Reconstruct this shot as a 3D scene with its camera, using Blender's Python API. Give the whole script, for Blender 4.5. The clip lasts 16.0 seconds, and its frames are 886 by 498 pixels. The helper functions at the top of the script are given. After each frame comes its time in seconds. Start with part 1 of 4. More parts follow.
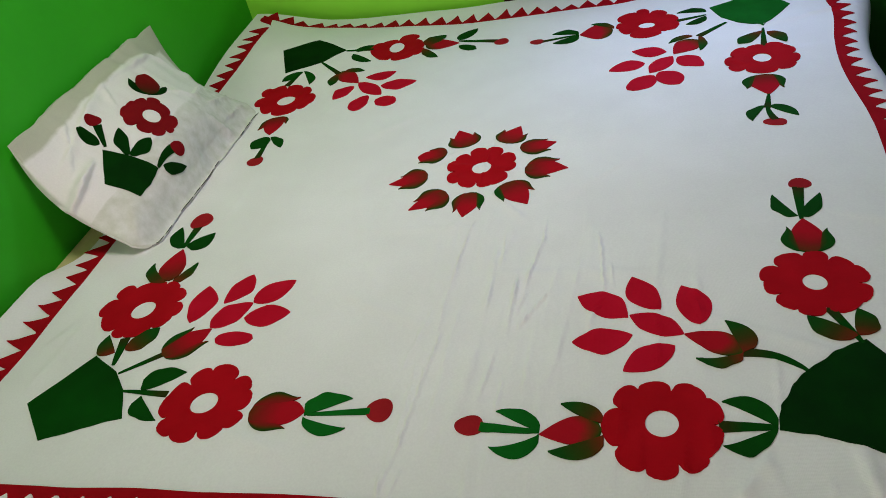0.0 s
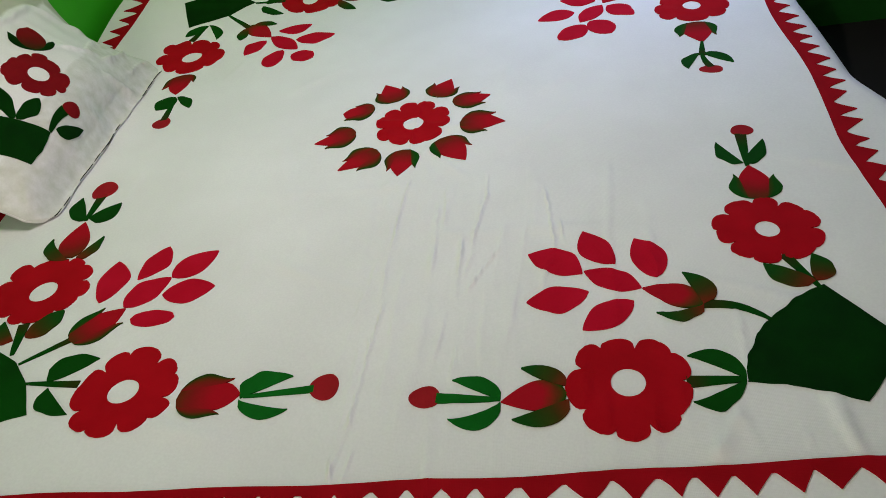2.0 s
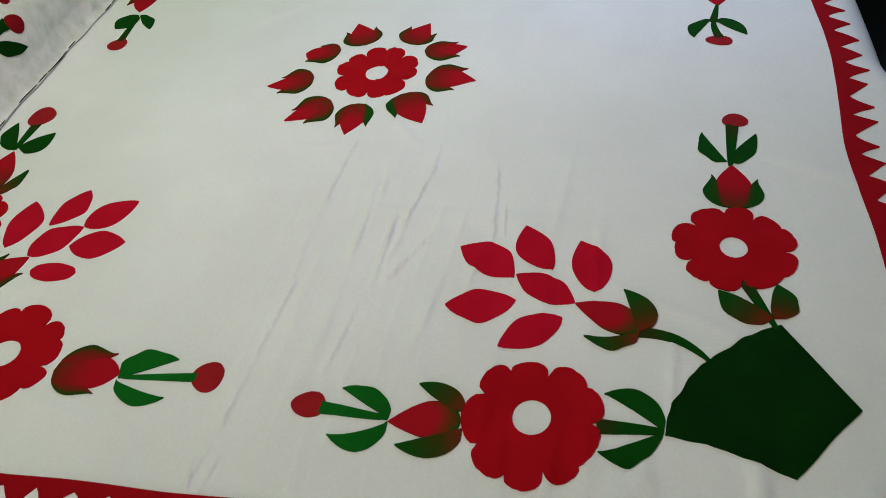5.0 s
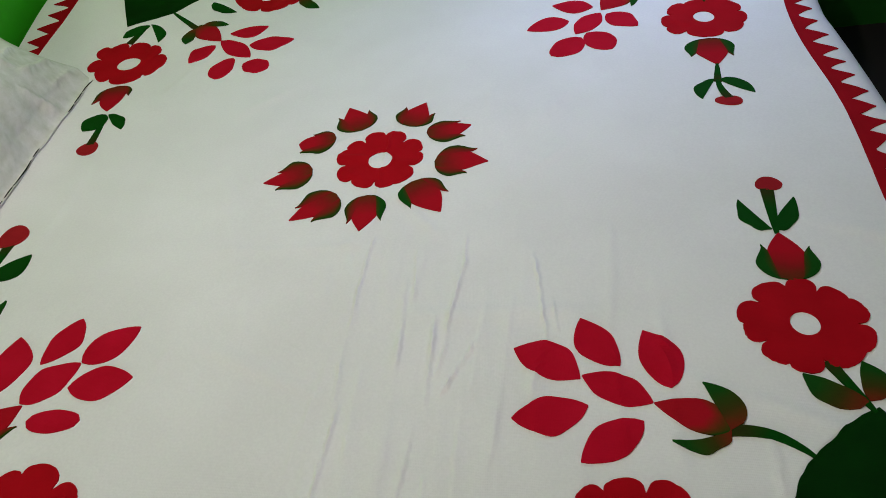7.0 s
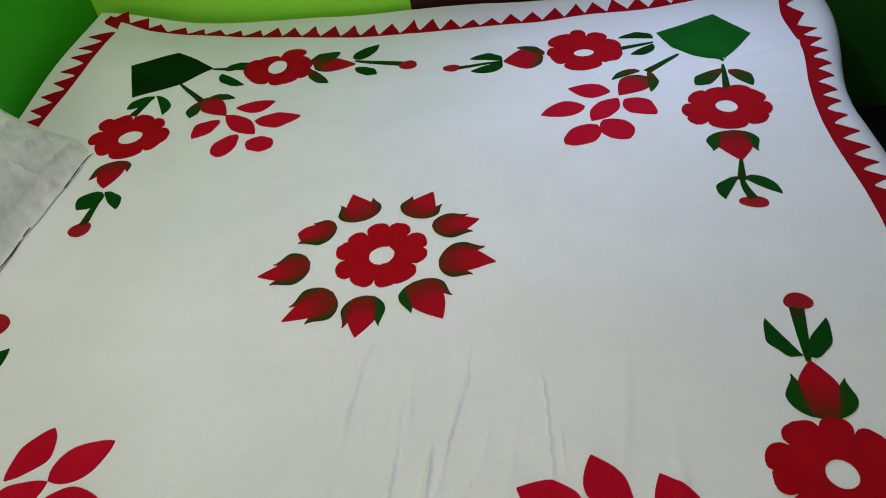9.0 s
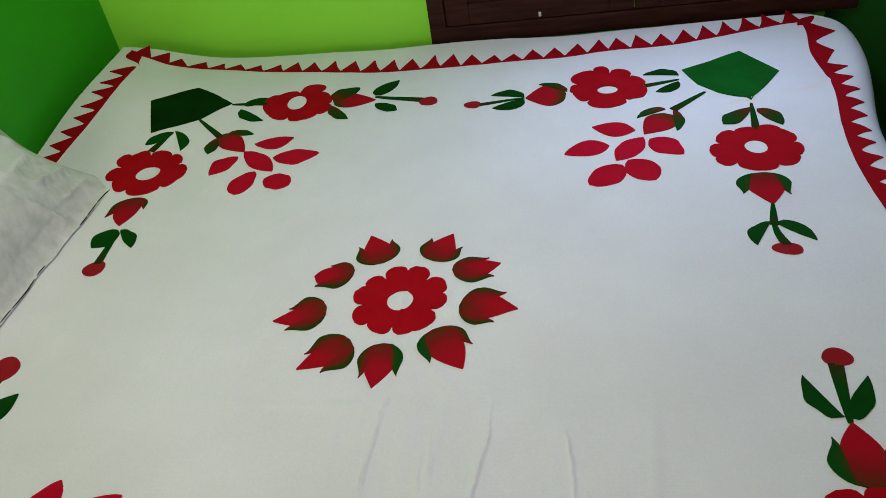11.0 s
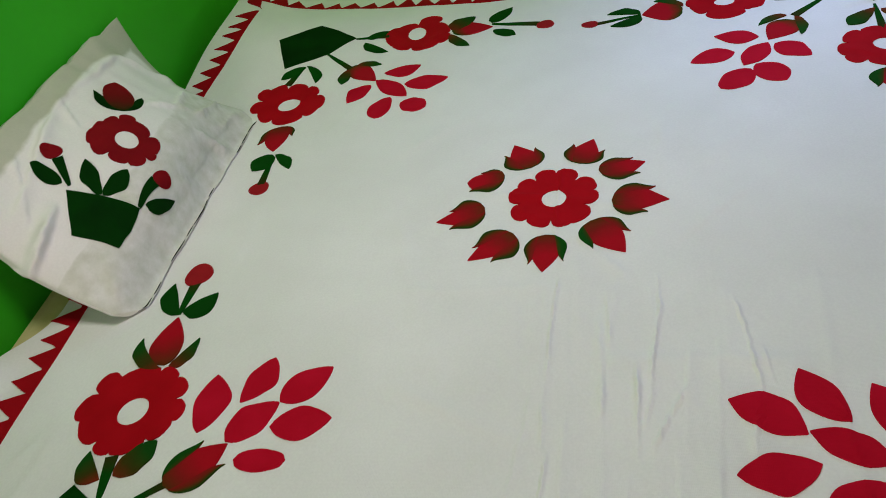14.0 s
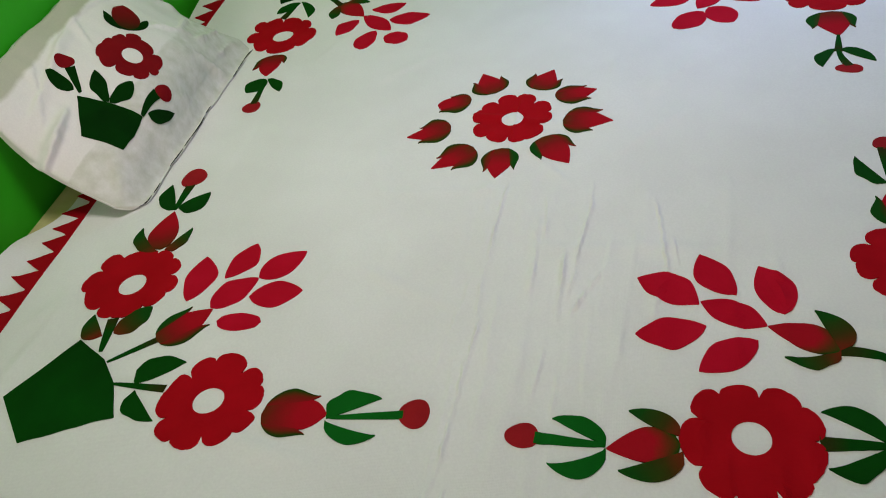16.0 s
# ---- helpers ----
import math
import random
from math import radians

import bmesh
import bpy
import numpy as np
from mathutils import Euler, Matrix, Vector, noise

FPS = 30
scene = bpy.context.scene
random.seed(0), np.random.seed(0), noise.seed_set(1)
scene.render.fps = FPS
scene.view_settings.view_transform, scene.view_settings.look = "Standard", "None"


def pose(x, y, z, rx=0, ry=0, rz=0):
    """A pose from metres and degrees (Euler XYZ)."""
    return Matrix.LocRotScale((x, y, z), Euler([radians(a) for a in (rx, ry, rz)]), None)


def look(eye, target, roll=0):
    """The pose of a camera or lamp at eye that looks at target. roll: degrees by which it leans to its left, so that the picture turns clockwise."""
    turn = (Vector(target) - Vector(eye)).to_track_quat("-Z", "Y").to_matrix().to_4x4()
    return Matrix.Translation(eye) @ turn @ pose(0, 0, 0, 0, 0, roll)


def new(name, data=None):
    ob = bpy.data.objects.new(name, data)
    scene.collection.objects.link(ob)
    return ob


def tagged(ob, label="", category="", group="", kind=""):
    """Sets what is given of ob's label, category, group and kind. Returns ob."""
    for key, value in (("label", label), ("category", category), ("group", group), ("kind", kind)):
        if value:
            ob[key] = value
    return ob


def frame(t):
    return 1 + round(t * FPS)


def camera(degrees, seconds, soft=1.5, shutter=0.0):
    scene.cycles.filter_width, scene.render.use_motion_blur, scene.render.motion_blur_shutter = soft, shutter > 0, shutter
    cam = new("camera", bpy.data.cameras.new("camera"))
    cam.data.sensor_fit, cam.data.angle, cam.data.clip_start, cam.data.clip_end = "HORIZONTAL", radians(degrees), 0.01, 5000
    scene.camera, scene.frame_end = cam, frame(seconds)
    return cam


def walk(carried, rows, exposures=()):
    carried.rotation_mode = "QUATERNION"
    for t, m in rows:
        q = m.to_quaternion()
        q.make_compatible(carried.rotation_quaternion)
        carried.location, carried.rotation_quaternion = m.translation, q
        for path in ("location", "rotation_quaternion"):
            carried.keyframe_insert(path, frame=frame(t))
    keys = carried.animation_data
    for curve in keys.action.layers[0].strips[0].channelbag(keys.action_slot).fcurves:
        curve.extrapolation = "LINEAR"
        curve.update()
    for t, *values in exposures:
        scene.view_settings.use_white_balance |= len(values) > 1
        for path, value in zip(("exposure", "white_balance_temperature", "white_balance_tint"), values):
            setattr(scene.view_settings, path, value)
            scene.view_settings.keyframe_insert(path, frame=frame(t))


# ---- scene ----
cam = camera(61.7, 16.0, 0.65, 0.3)
PATH = [
    (0, (0.351, -1.547, 1.451), (-0.141, -0.014, 0.264), -14.1),
    (0.5, (0.328, -1.527, 1.438), (-0.123, 0.004, 0.232), -13.7),
    (1, (0.303, -1.514, 1.423), (-0.099, 0.013, 0.195), -13.3),
    (1.5, (0.281, -1.498, 1.404), (-0.045, 0.009, 0.13), -13.1),
    (2, (0.273, -1.484, 1.39), (0.01, 0.016, 0.094), -11.5),
    (2.5, (0.311, -1.45, 1.39), (0.018, 0.01, 0.055), -11.3),
    (3, (0.359, -1.407, 1.38), (0.06, 0.002, -0.007), -9.3),
    (5.3, (0.445, -1.243, 1.352), (0.065, 0.078, -0.101), -10.1),
    (5.5, (0.41, -1.213, 1.364), (0.076, 0.109, -0.099), -10.0),
    (6, (0.353, -1.194, 1.36), (0.047, 0.176, -0.064), -10.5),
    (6.5, (0.312, -1.176, 1.362), (0.07, 0.231, -0.038), -9.9),
    (7, (0.277, -1.175, 1.363), (0.054, 0.265, -0.007), -10.3),
    (7.5, (0.258, -1.169, 1.368), (0.043, 0.277, 0.003), -10.1),
    (8, (0.257, -1.121, 1.372), (0.054, 0.355, 0.038), -8.8),
    (8.5, (0.27, -1.068, 1.381), (0.032, 0.425, 0.071), -9.4),
    (9, (0.294, -1.034, 1.384), (0.039, 0.479, 0.101), -9.3),
    (9.2, (0.301, -1.022, 1.388), (0.07, 0.506, 0.118), -8.6),
    (11.3, (0.275, -0.979, 1.387), (-0.027, 0.573, 0.161), -9.7),
    (11.5, (0.233, -1.01, 1.383), (-0.069, 0.541, 0.157), -10.3),
    (12, (0.162, -1.067, 1.394), (-0.222, 0.437, 0.133), -15.1),
    (12.5, (0.119, -1.108, 1.393), (-0.242, 0.408, 0.14), -14.8),
    (13, (0.111, -1.121, 1.391), (-0.261, 0.402, 0.149), -14.3),
    (13.5, (0.11, -1.124, 1.398), (-0.304, 0.384, 0.15), -15.6),
    (14, (0.105, -1.157, 1.401), (-0.336, 0.313, 0.119), -15.4),
    (14.5, (0.152, -1.214, 1.404), (-0.347, 0.243, 0.129), -15.5),
    (15, (0.221, -1.272, 1.394), (-0.276, 0.139, 0.066), -16.0),
    (15.5, (0.241, -1.333, 1.391), (-0.243, 0.037, 0.016), -15.5),
    (16, (0.219, -1.363, 1.405), (-0.241, 0.051, 0.068), -14.2),
]
EXPOSURES = [(0.0, -0.64, 6600, 15), (2.0, -0.59, 6600, 17), (5.5, -0.64, 6600, 17), (9.0, -0.74, 6600, 16), (14.0, -0.73, 6600, 15), (16.0, -0.66, 6600, 16)]
walk(cam, [(t, look(eye, target, roll)) for t, eye, target, roll in PATH], EXPOSURES)

# ---- light ----
world = bpy.data.worlds.new("sky")
scene.world = world
world.use_nodes = True
wn = world.node_tree
sky = wn.nodes.new("ShaderNodeTexSky")
sky.sky_type, sky.sun_disc = "NISHITA", False
sky.sun_elevation, sky.sun_rotation = radians(40), radians(60)
wn.links.new(sky.outputs["Color"], wn.nodes["Background"].inputs["Color"])
wn.nodes["Background"].inputs["Strength"].default_value = 0.10


def area_lamp(name, m, width, height, power, colour):
    data = bpy.data.lights.new(name, "AREA")
    data.shape, data.size, data.size_y, data.energy, data.color = "RECTANGLE", width, height, power, colour
    ob = new(name, data)
    ob.matrix_world = m
    return ob


# daylight through the doorway behind the camera, and through the open upper shutter at the head of the bed
area_lamp("doorway_light", look((-0.28, -4.57, 1.25), (0.0, 0.5, 0.8)), 1.35, 1.75, 88, (1.0, 0.835, 0.815))
# an assumed tube light, added on the unseen ceiling to brighten the bed
area_lamp("added_bed_lamp", look((-0.24, -0.25, 2.215), (-0.24, 0.22, 0.5)), 0.05, 0.58, 29, (1.0, 0.945, 0.905))
area_lamp("window_light", look((0.825, 1.265, 1.38), (0.42, 0.58, 0.5)), 0.48, 0.48, 12.5, (0.46, 0.59, 1.0)).data.spread = radians(125)

# ---- materials ----


def material(name, rough=0.8, spec=0.3):
    m = bpy.data.materials.new(name)
    m.use_nodes = True
    n = m.node_tree.nodes
    b = n["Principled BSDF"]
    b.inputs["Roughness"].default_value = rough
    b.inputs["Specular IOR Level"].default_value = spec
    return m, n, m.node_tree.links, b


def node(n, kind, **values):
    made = n.new(kind)
    for key, value in values.items():
        made.inputs[key].default_value = value
    return made


def mottled(n, l, dark, light, scale, detail=4.0, low=0.35, high=0.65, vector=None):
    """A colour that wanders between two shades."""
    tex = node(n, "ShaderNodeTexNoise", Scale=scale, Detail=detail)
    if vector is not None:
        l.new(vector, tex.inputs["Vector"])
    ramp = n.new("ShaderNodeValToRGB")
    ramp.color_ramp.elements[0].position, ramp.color_ramp.elements[1].position = low, high
    ramp.color_ramp.elements[0].color, ramp.color_ramp.elements[1].color = (*dark, 1), (*light, 1)
    l.new(tex.outputs["Fac"], ramp.inputs["Fac"])
    return ramp.outputs["Color"]


def weave(n, l, b, strength=0.12, size=900.0):
    """The relief of a woven cotton: two crossed sets of threads and some slubs."""
    pos = n.new("ShaderNodeNewGeometry")
    heights = []
    for way in ("X", "Y"):
        w = node(n, "ShaderNodeTexWave", Scale=size / 6.3, Distortion=1.5, Detail=1.0)
        w.bands_direction = way
        l.new(pos.outputs["Position"], w.inputs["Vector"])
        heights.append(w.outputs["Fac"])
    add = n.new("ShaderNodeMath")
    add.operation = "ADD"
    l.new(heights[0], add.inputs[0])
    l.new(heights[1], add.inputs[1])
    slub = node(n, "ShaderNodeTexNoise", Scale=70.0, Detail=5.0)
    l.new(pos.outputs["Position"], slub.inputs["Vector"])
    both = n.new("ShaderNodeMath")
    both.operation = "MULTIPLY_ADD"
    l.new(slub.outputs["Fac"], both.inputs[0])
    both.inputs[1].default_value = 1.2
    l.new(add.outputs[0], both.inputs[2])
    bump = node(n, "ShaderNodeBump", Strength=strength, Distance=0.0006)
    l.new(both.outputs[0], bump.inputs["Height"])
    l.new(bump.outputs["Normal"], b.inputs["Normal"])


def cloth(name, dark, light, scale=9.0, rough=0.9, sheen=0.0, spec=0.05):
    m, n, l, b = material(name, rough, spec)
    pos = n.new("ShaderNodeNewGeometry")
    base = mottled(n, l, dark, light, scale, 5.0, 0.3, 0.7, pos.outputs["Position"])
    fine = mottled(n, l, (0.95, 0.95, 0.95), (1.0, 1.0, 1.0), 240.0, 3.0, 0.3, 0.7, pos.outputs["Position"])
    mix = n.new("ShaderNodeMixRGB")
    mix.blend_type = "MULTIPLY"
    mix.inputs["Fac"].default_value = 1.0
    l.new(base, mix.inputs["Color1"])
    l.new(fine, mix.inputs["Color2"])
    l.new(mix.outputs["Color"], b.inputs["Base Color"])
    b.inputs["Sheen Weight"].default_value = sheen
    weave(n, l, b)
    return m


def dyed(name, stops, rim=0.0, blur=0.24):
    """Cotton whose dye runs from one colour to another along the piece."""
    m, n, l, b = material(name, 0.9, 0.05)
    uv = n.new("ShaderNodeUVMap")
    uv.uv_map = "along"
    sep = n.new("ShaderNodeSeparateXYZ")
    l.new(uv.outputs["UV"], sep.inputs[0])
    pos = n.new("ShaderNodeNewGeometry")
    tex = node(n, "ShaderNodeTexNoise", Scale=35.0, Detail=4.0)
    l.new(pos.outputs["Position"], tex.inputs["Vector"])
    shift = n.new("ShaderNodeMath")
    shift.operation = "MULTIPLY_ADD"
    l.new(tex.outputs["Fac"], shift.inputs[0])
    shift.inputs[1].default_value = blur
    off = n.new("ShaderNodeMath")
    off.operation = "SUBTRACT"
    l.new(sep.outputs["X"], off.inputs[0])
    off.inputs[1].default_value = 0.5
    far = n.new("ShaderNodeMath")
    far.operation = "ABSOLUTE"
    l.new(off.outputs[0], far.inputs[0])
    power = n.new("ShaderNodeMath")
    power.operation = "POWER"
    l.new(far.outputs[0], power.inputs[0])
    power.inputs[1].default_value = 3.0
    drop = n.new("ShaderNodeMath")
    drop.operation = "MULTIPLY_ADD"
    l.new(power.outputs[0], drop.inputs[0])
    drop.inputs[1].default_value = -rim * 8.0
    l.new(sep.outputs["Y"], drop.inputs[2])
    l.new(drop.outputs[0], shift.inputs[2])
    ramp = n.new("ShaderNodeValToRGB")
    e = ramp.color_ramp.elements
    while len(e) < len(stops):
        e.new(0.5)
    for k, (at, colour) in enumerate(stops):
        e[k].position, e[k].color = at, (*colour, 1)
    l.new(shift.outputs[0], ramp.inputs["Fac"])
    fine = mottled(n, l, (0.95, 0.95, 0.95), (1.0, 1.0, 1.0), 240.0, 3.0, 0.3, 0.7, pos.outputs["Position"])
    mix = n.new("ShaderNodeMixRGB")
    mix.blend_type = "MULTIPLY"
    mix.inputs["Fac"].default_value = 1.0
    l.new(ramp.outputs["Color"], mix.inputs["Color1"])
    l.new(fine, mix.inputs["Color2"])
    l.new(mix.outputs["Color"], b.inputs["Base Color"])
    weave(n, l, b)
    return m


RED_DARK, RED_LIGHT = (0.34, 0.0022, 0.006), (0.42, 0.0034, 0.009)
GREEN_DARK, GREEN_LIGHT = (0.0003, 0.019, 0.0008), (0.0004, 0.031, 0.0012)
WHITE = cloth("white_cotton", (0.742, 0.738, 0.722), (0.80, 0.797, 0.787), 5.0)
# shade and wall green showing through the thin flange are painted as grey
PILLOW_WHITE = dyed("pillow_cotton_with_shade_tinted_flange", [(0.505, (0.765, 0.755, 0.735)), (0.53, (0.47, 0.485, 0.385))], 0.0, 0.03)
RED = cloth("red_cotton", RED_DARK, RED_LIGHT, 14.0, 0.88, 0.0, 0.06)
PETAL_RED = cloth("rose_red_cotton", (0.42, 0.0030, 0.015), (0.49, 0.0048, 0.022), 14.0, 0.88, 0.0, 0.06)
DULL_RED = cloth("dull_red_cotton", (0.26, 0.010, 0.013), (0.34, 0.013, 0.017), 14.0, 0.88, 0.0, 0.06)
# two darker reds with the pillow's shade mixed into the colour
SHADED_BUD = dyed("shaded_red_cotton_with_green_base", [(0.10, (0.018, 0.022, 0.003)), (0.40, (0.10, 0.010, 0.006)), (0.85, (0.19, 0.006, 0.008))], 0.05)
SHADED_RED = cloth("shaded_red_cotton", (0.165, 0.004, 0.007), (0.22, 0.006, 0.009), 14.0, 0.88, 0.0, 0.06)
BORDER_RED = cloth("border_red_cotton", (0.28, 0.0026, 0.006), (0.35, 0.0036, 0.009), 14.0, 0.88, 0.0, 0.06)
GREEN = cloth("green_cotton", GREEN_DARK, GREEN_LIGHT, 14.0, 0.88, 0.0, 0.06)
BUD = dyed("red_cotton_running_to_green", [(0.08, (0.015, 0.050, 0.003)), (0.22, (0.11, 0.026, 0.005)), (0.46, (0.36, 0.006, 0.013))], 0.22)
WREATH_BUD = dyed("red_cotton_with_green_base", [(0.04, (0.035, 0.040, 0.003)), (0.15, (0.11, 0.022, 0.005)), (0.38, (0.22, 0.010, 0.009)), (0.72, (0.37, 0.005, 0.012))], 0.05)
SEPAL = dyed("green_cotton_running_to_red", [(0.12, (0.15, 0.018, 0.006)), (0.46, (0.040, 0.034, 0.004)), (0.88, (0.005, 0.056, 0.005))])
LEAF = cloth("green_leaf_cotton", (0.0006, 0.033, 0.0012), (0.0009, 0.062, 0.0030), 5.0, 0.88, 0.0, 0.06)
# bright sprig cloth; also paints the window's light onto one pot
FRESH_OR_LIT = cloth("bright_or_lit_green_cotton", (0.0008, 0.085, 0.006), (0.0014, 0.115, 0.010), 14.0, 0.88, 0.0, 0.06)
STEM = dyed("green_cotton_running_to_brown", [(0.70, (0.0008, 0.052, 0.0025)), (1.00, (0.022, 0.030, 0.004))])
LOBE = dyed("red_cotton_with_green_side", [(0.20, (0.22, 0.010, 0.009)), (0.58, (0.15, 0.016, 0.006)), (0.88, (0.050, 0.032, 0.004)), (1.00, (0.015, 0.045, 0.004))])
GREEN_LOBE = dyed("green_cotton_with_brown_side", [(0.06, (0.12, 0.018, 0.005)), (0.24, (0.030, 0.040, 0.004)), (0.60, (0.004, 0.058, 0.004))])
THREAD = cloth("black_thread", (0.008, 0.008, 0.008), (0.02, 0.02, 0.02), 60.0)
YELLOW = cloth("yellow_mattress_cotton", (0.52, 0.47, 0.20), (0.60, 0.55, 0.27), 20.0)


def painted_wall(name, dark, light):
    m, n, l, b = material(name, 0.55, 0.3)
    pos = n.new("ShaderNodeNewGeometry")
    l.new(mottled(n, l, dark, light, 2.2, 6.0, 0.3, 0.7, pos.outputs["Position"]), b.inputs["Base Color"])
    tex = node(n, "ShaderNodeTexNoise", Scale=55.0, Detail=8.0)
    l.new(pos.outputs["Position"], tex.inputs["Vector"])
    bump = node(n, "ShaderNodeBump", Strength=0.2, Distance=0.003)
    l.new(tex.outputs["Fac"], bump.inputs["Height"])
    l.new(bump.outputs["Normal"], b.inputs["Normal"])
    return m


LIME = painted_wall("lime_wall_paint", (0.24, 0.76, 0.040), (0.28, 0.81, 0.055))
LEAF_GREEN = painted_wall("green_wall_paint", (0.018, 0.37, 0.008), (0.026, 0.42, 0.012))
# green darkened so the colour holds the shade beyond the bed's open side
SHADED_GREEN = painted_wall("shaded_green_wall", (0.003, 0.075, 0.005), (0.005, 0.095, 0.007))
CEILING = painted_wall("white_ceiling_paint", (0.70, 0.71, 0.67), (0.77, 0.78, 0.74))


def wood_material(name, dark, light, rough=0.6):
    m, n, l, b = material(name, rough, 0.12)
    pos = n.new("ShaderNodeNewGeometry")
    stretch = node(n, "ShaderNodeMapping", Scale=(1.5, 14.0, 14.0))
    l.new(pos.outputs["Position"], stretch.inputs["Vector"])
    l.new(mottled(n, l, dark, light, 5.0, 8.0, 0.3, 0.7, stretch.outputs["Vector"]), b.inputs["Base Color"])
    return m


WOOD = wood_material("dark_brown_wood", (0.020, 0.0055, 0.0035), (0.046, 0.014, 0.009))
BASE_WOOD = wood_material("brown_bed_wood", (0.05, 0.024, 0.012), (0.09, 0.045, 0.024))
METAL, _, _, _b = material("bright_metal", 0.3, 0.5)
_b.inputs["Metallic"].default_value = 1.0
_b.inputs["Base Color"].default_value = (0.72, 0.70, 0.66, 1)
FLOOR, _n, _l, _b = material("dark_cement", 0.9, 0.05)
_l.new(mottled(_n, _l, (0.012, 0.012, 0.011), (0.024, 0.023, 0.021), 4.0, 8.0), _b.inputs["Base Color"])

# ---- mesh helpers ----


def mesh_object(name, verts, faces, mat, parent=None, uvs=None, smooth=True, label=""):
    me = bpy.data.meshes.new(name)
    me.from_pydata([tuple(map(float, v)) for v in verts], [], faces)
    if uvs is not None:
        layer = me.uv_layers.new(name="along")
        for loop in me.loops:
            layer.data[loop.index].uv = uvs[loop.vertex_index]
    me.materials.append(mat)
    if smooth:
        me.polygons.foreach_set("use_smooth", [True] * len(me.polygons))
    me.update()
    ob = new(name, me)
    ob.parent = parent
    if label:
        tagged(ob, label)
    return ob


def box(name, lo, hi, mat, parent=None, bevel=0.0, label=""):
    bm = bmesh.new()
    bmesh.ops.create_cube(bm, size=1.0)
    for v in bm.verts:
        v.co = Vector([lo[k] + (hi[k] - lo[k]) * (v.co[k] + 0.5) for k in range(3)])
    if bevel:
        bmesh.ops.bevel(bm, geom=list(bm.edges), offset=bevel, segments=3, profile=0.6, affect="EDGES")
    me = bpy.data.meshes.new(name)
    bm.to_mesh(me)
    bm.free()
    me.materials.append(mat)
    ob = new(name, me)
    ob.parent = parent
    if label:
        tagged(ob, label)
    return ob


def smoothstep(a, b, x):
    t = min(1.0, max(0.0, (x - a) / (b - a)))
    return t * t * (3 - 2 * t)


# ---- the room ----
WALL_W, WALL_N, WALL_E, WALL_S, TOP = -1.078, 1.205, 2.05, -4.6, 2.30
tagged(box("floor", (WALL_W - 0.2, WALL_S - 0.2, -0.1), (WALL_E + 0.2, WALL_N + 0.2, 0.0), FLOOR), "dark cement floor beside the bed", "floor", kind="structure")
tagged(box("ceiling", (WALL_W - 0.2, WALL_S - 0.2, TOP), (WALL_E + 0.2, WALL_N + 0.2, TOP + 0.12), CEILING), "plain white painted ceiling", "ceiling", kind="structure")
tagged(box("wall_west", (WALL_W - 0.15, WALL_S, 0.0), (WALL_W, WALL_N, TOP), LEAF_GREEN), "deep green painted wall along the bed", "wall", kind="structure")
tagged(box("wall_east", (WALL_E, WALL_S, 0.0), (WALL_E + 0.15, WALL_N, TOP), SHADED_GREEN), "green wall across the room with shade put into its colour", "wall", kind="structure")


def wall_with_hole(name, axis, face, depth, span, hole, mat, label):
    """A wall built round one opening; hole: from, to, bottom, top."""
    root = tagged(new(name), label, "wall", kind="structure")
    a, b = span
    h0, h1, z0, z1 = hole
    for p, q, lo, hi in ((a, h0, 0.0, TOP), (h1, b, 0.0, TOP), (h0, h1, 0.0, z0), (h0, h1, z1, TOP)):
        if hi - lo < 0.01:
            continue
        # right of the opening the bed's shade is painted as a darker green
        paint = SHADED_GREEN if mat is LIME and p == h1 and face > 0 else mat
        if axis == "x":
            box("wall_section", (face, p, lo), (face + depth, q, hi), paint, root)
        else:
            box("wall_section", (p, face, lo), (q, face + depth, hi), paint, root)
    return root


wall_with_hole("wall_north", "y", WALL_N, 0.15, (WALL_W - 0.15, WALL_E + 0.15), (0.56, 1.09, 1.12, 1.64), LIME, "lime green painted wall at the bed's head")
wall_with_hole("wall_south", "y", WALL_S - 0.15, 0.15, (WALL_W - 0.15, WALL_E + 0.15), (-1.0, 0.45, 0.0, 2.15), LIME, "lime green painted wall with a doorway")

# ---- the wooden shutters in the north wall ----
window = tagged(new("window_1"), "dark brown wooden window with closed panelled shutters", "window", kind="structure")
W0, W1, WB, WT = -0.055, 1.165, 0.477, 1.70
yf = WALL_N
box("bottom_rail", (W0, yf - 0.030, WB), (W1, yf - 0.001, WB + 0.055), WOOD, window, 0.004)
box("top_rail", (W0, yf - 0.030, WT - 0.055), (W1, yf - 0.001, WT), WOOD, window, 0.004)
for x in (W0, W1 - 0.05):
    box("stile", (x, yf - 0.029, WB + 0.055), (x + 0.05, yf - 0.001, WT - 0.055), WOOD, window, 0.004)
MID = 1.09
box("middle_rail", (W0 + 0.05, yf - 0.029, MID), (W1 - 0.05, yf - 0.001, MID + 0.03), WOOD, window, 0.003)
for a, b, lo, hi in ((W0 + 0.052, 0.548, WB + 0.057, MID - 0.002), (0.552, W1 - 0.052, WB + 0.057, MID - 0.002), (W0 + 0.052, 0.548, MID + 0.032, WT - 0.057)):
    leaf_root = box("shutter", (a, yf - 0.014, lo), (b, yf - 0.001, hi), WOOD, window, 0.002)
    for p, q, r, t in ((a, a + 0.07, lo, hi), (b - 0.07, b, lo, hi), (a + 0.07, b - 0.07, lo, lo + 0.063), (a + 0.07, b - 0.07, hi - 0.063, hi)):
        box("panel_frame", (p, yf - 0.024, r), (q, yf - 0.0145, t), WOOD, leaf_root, 0.003)
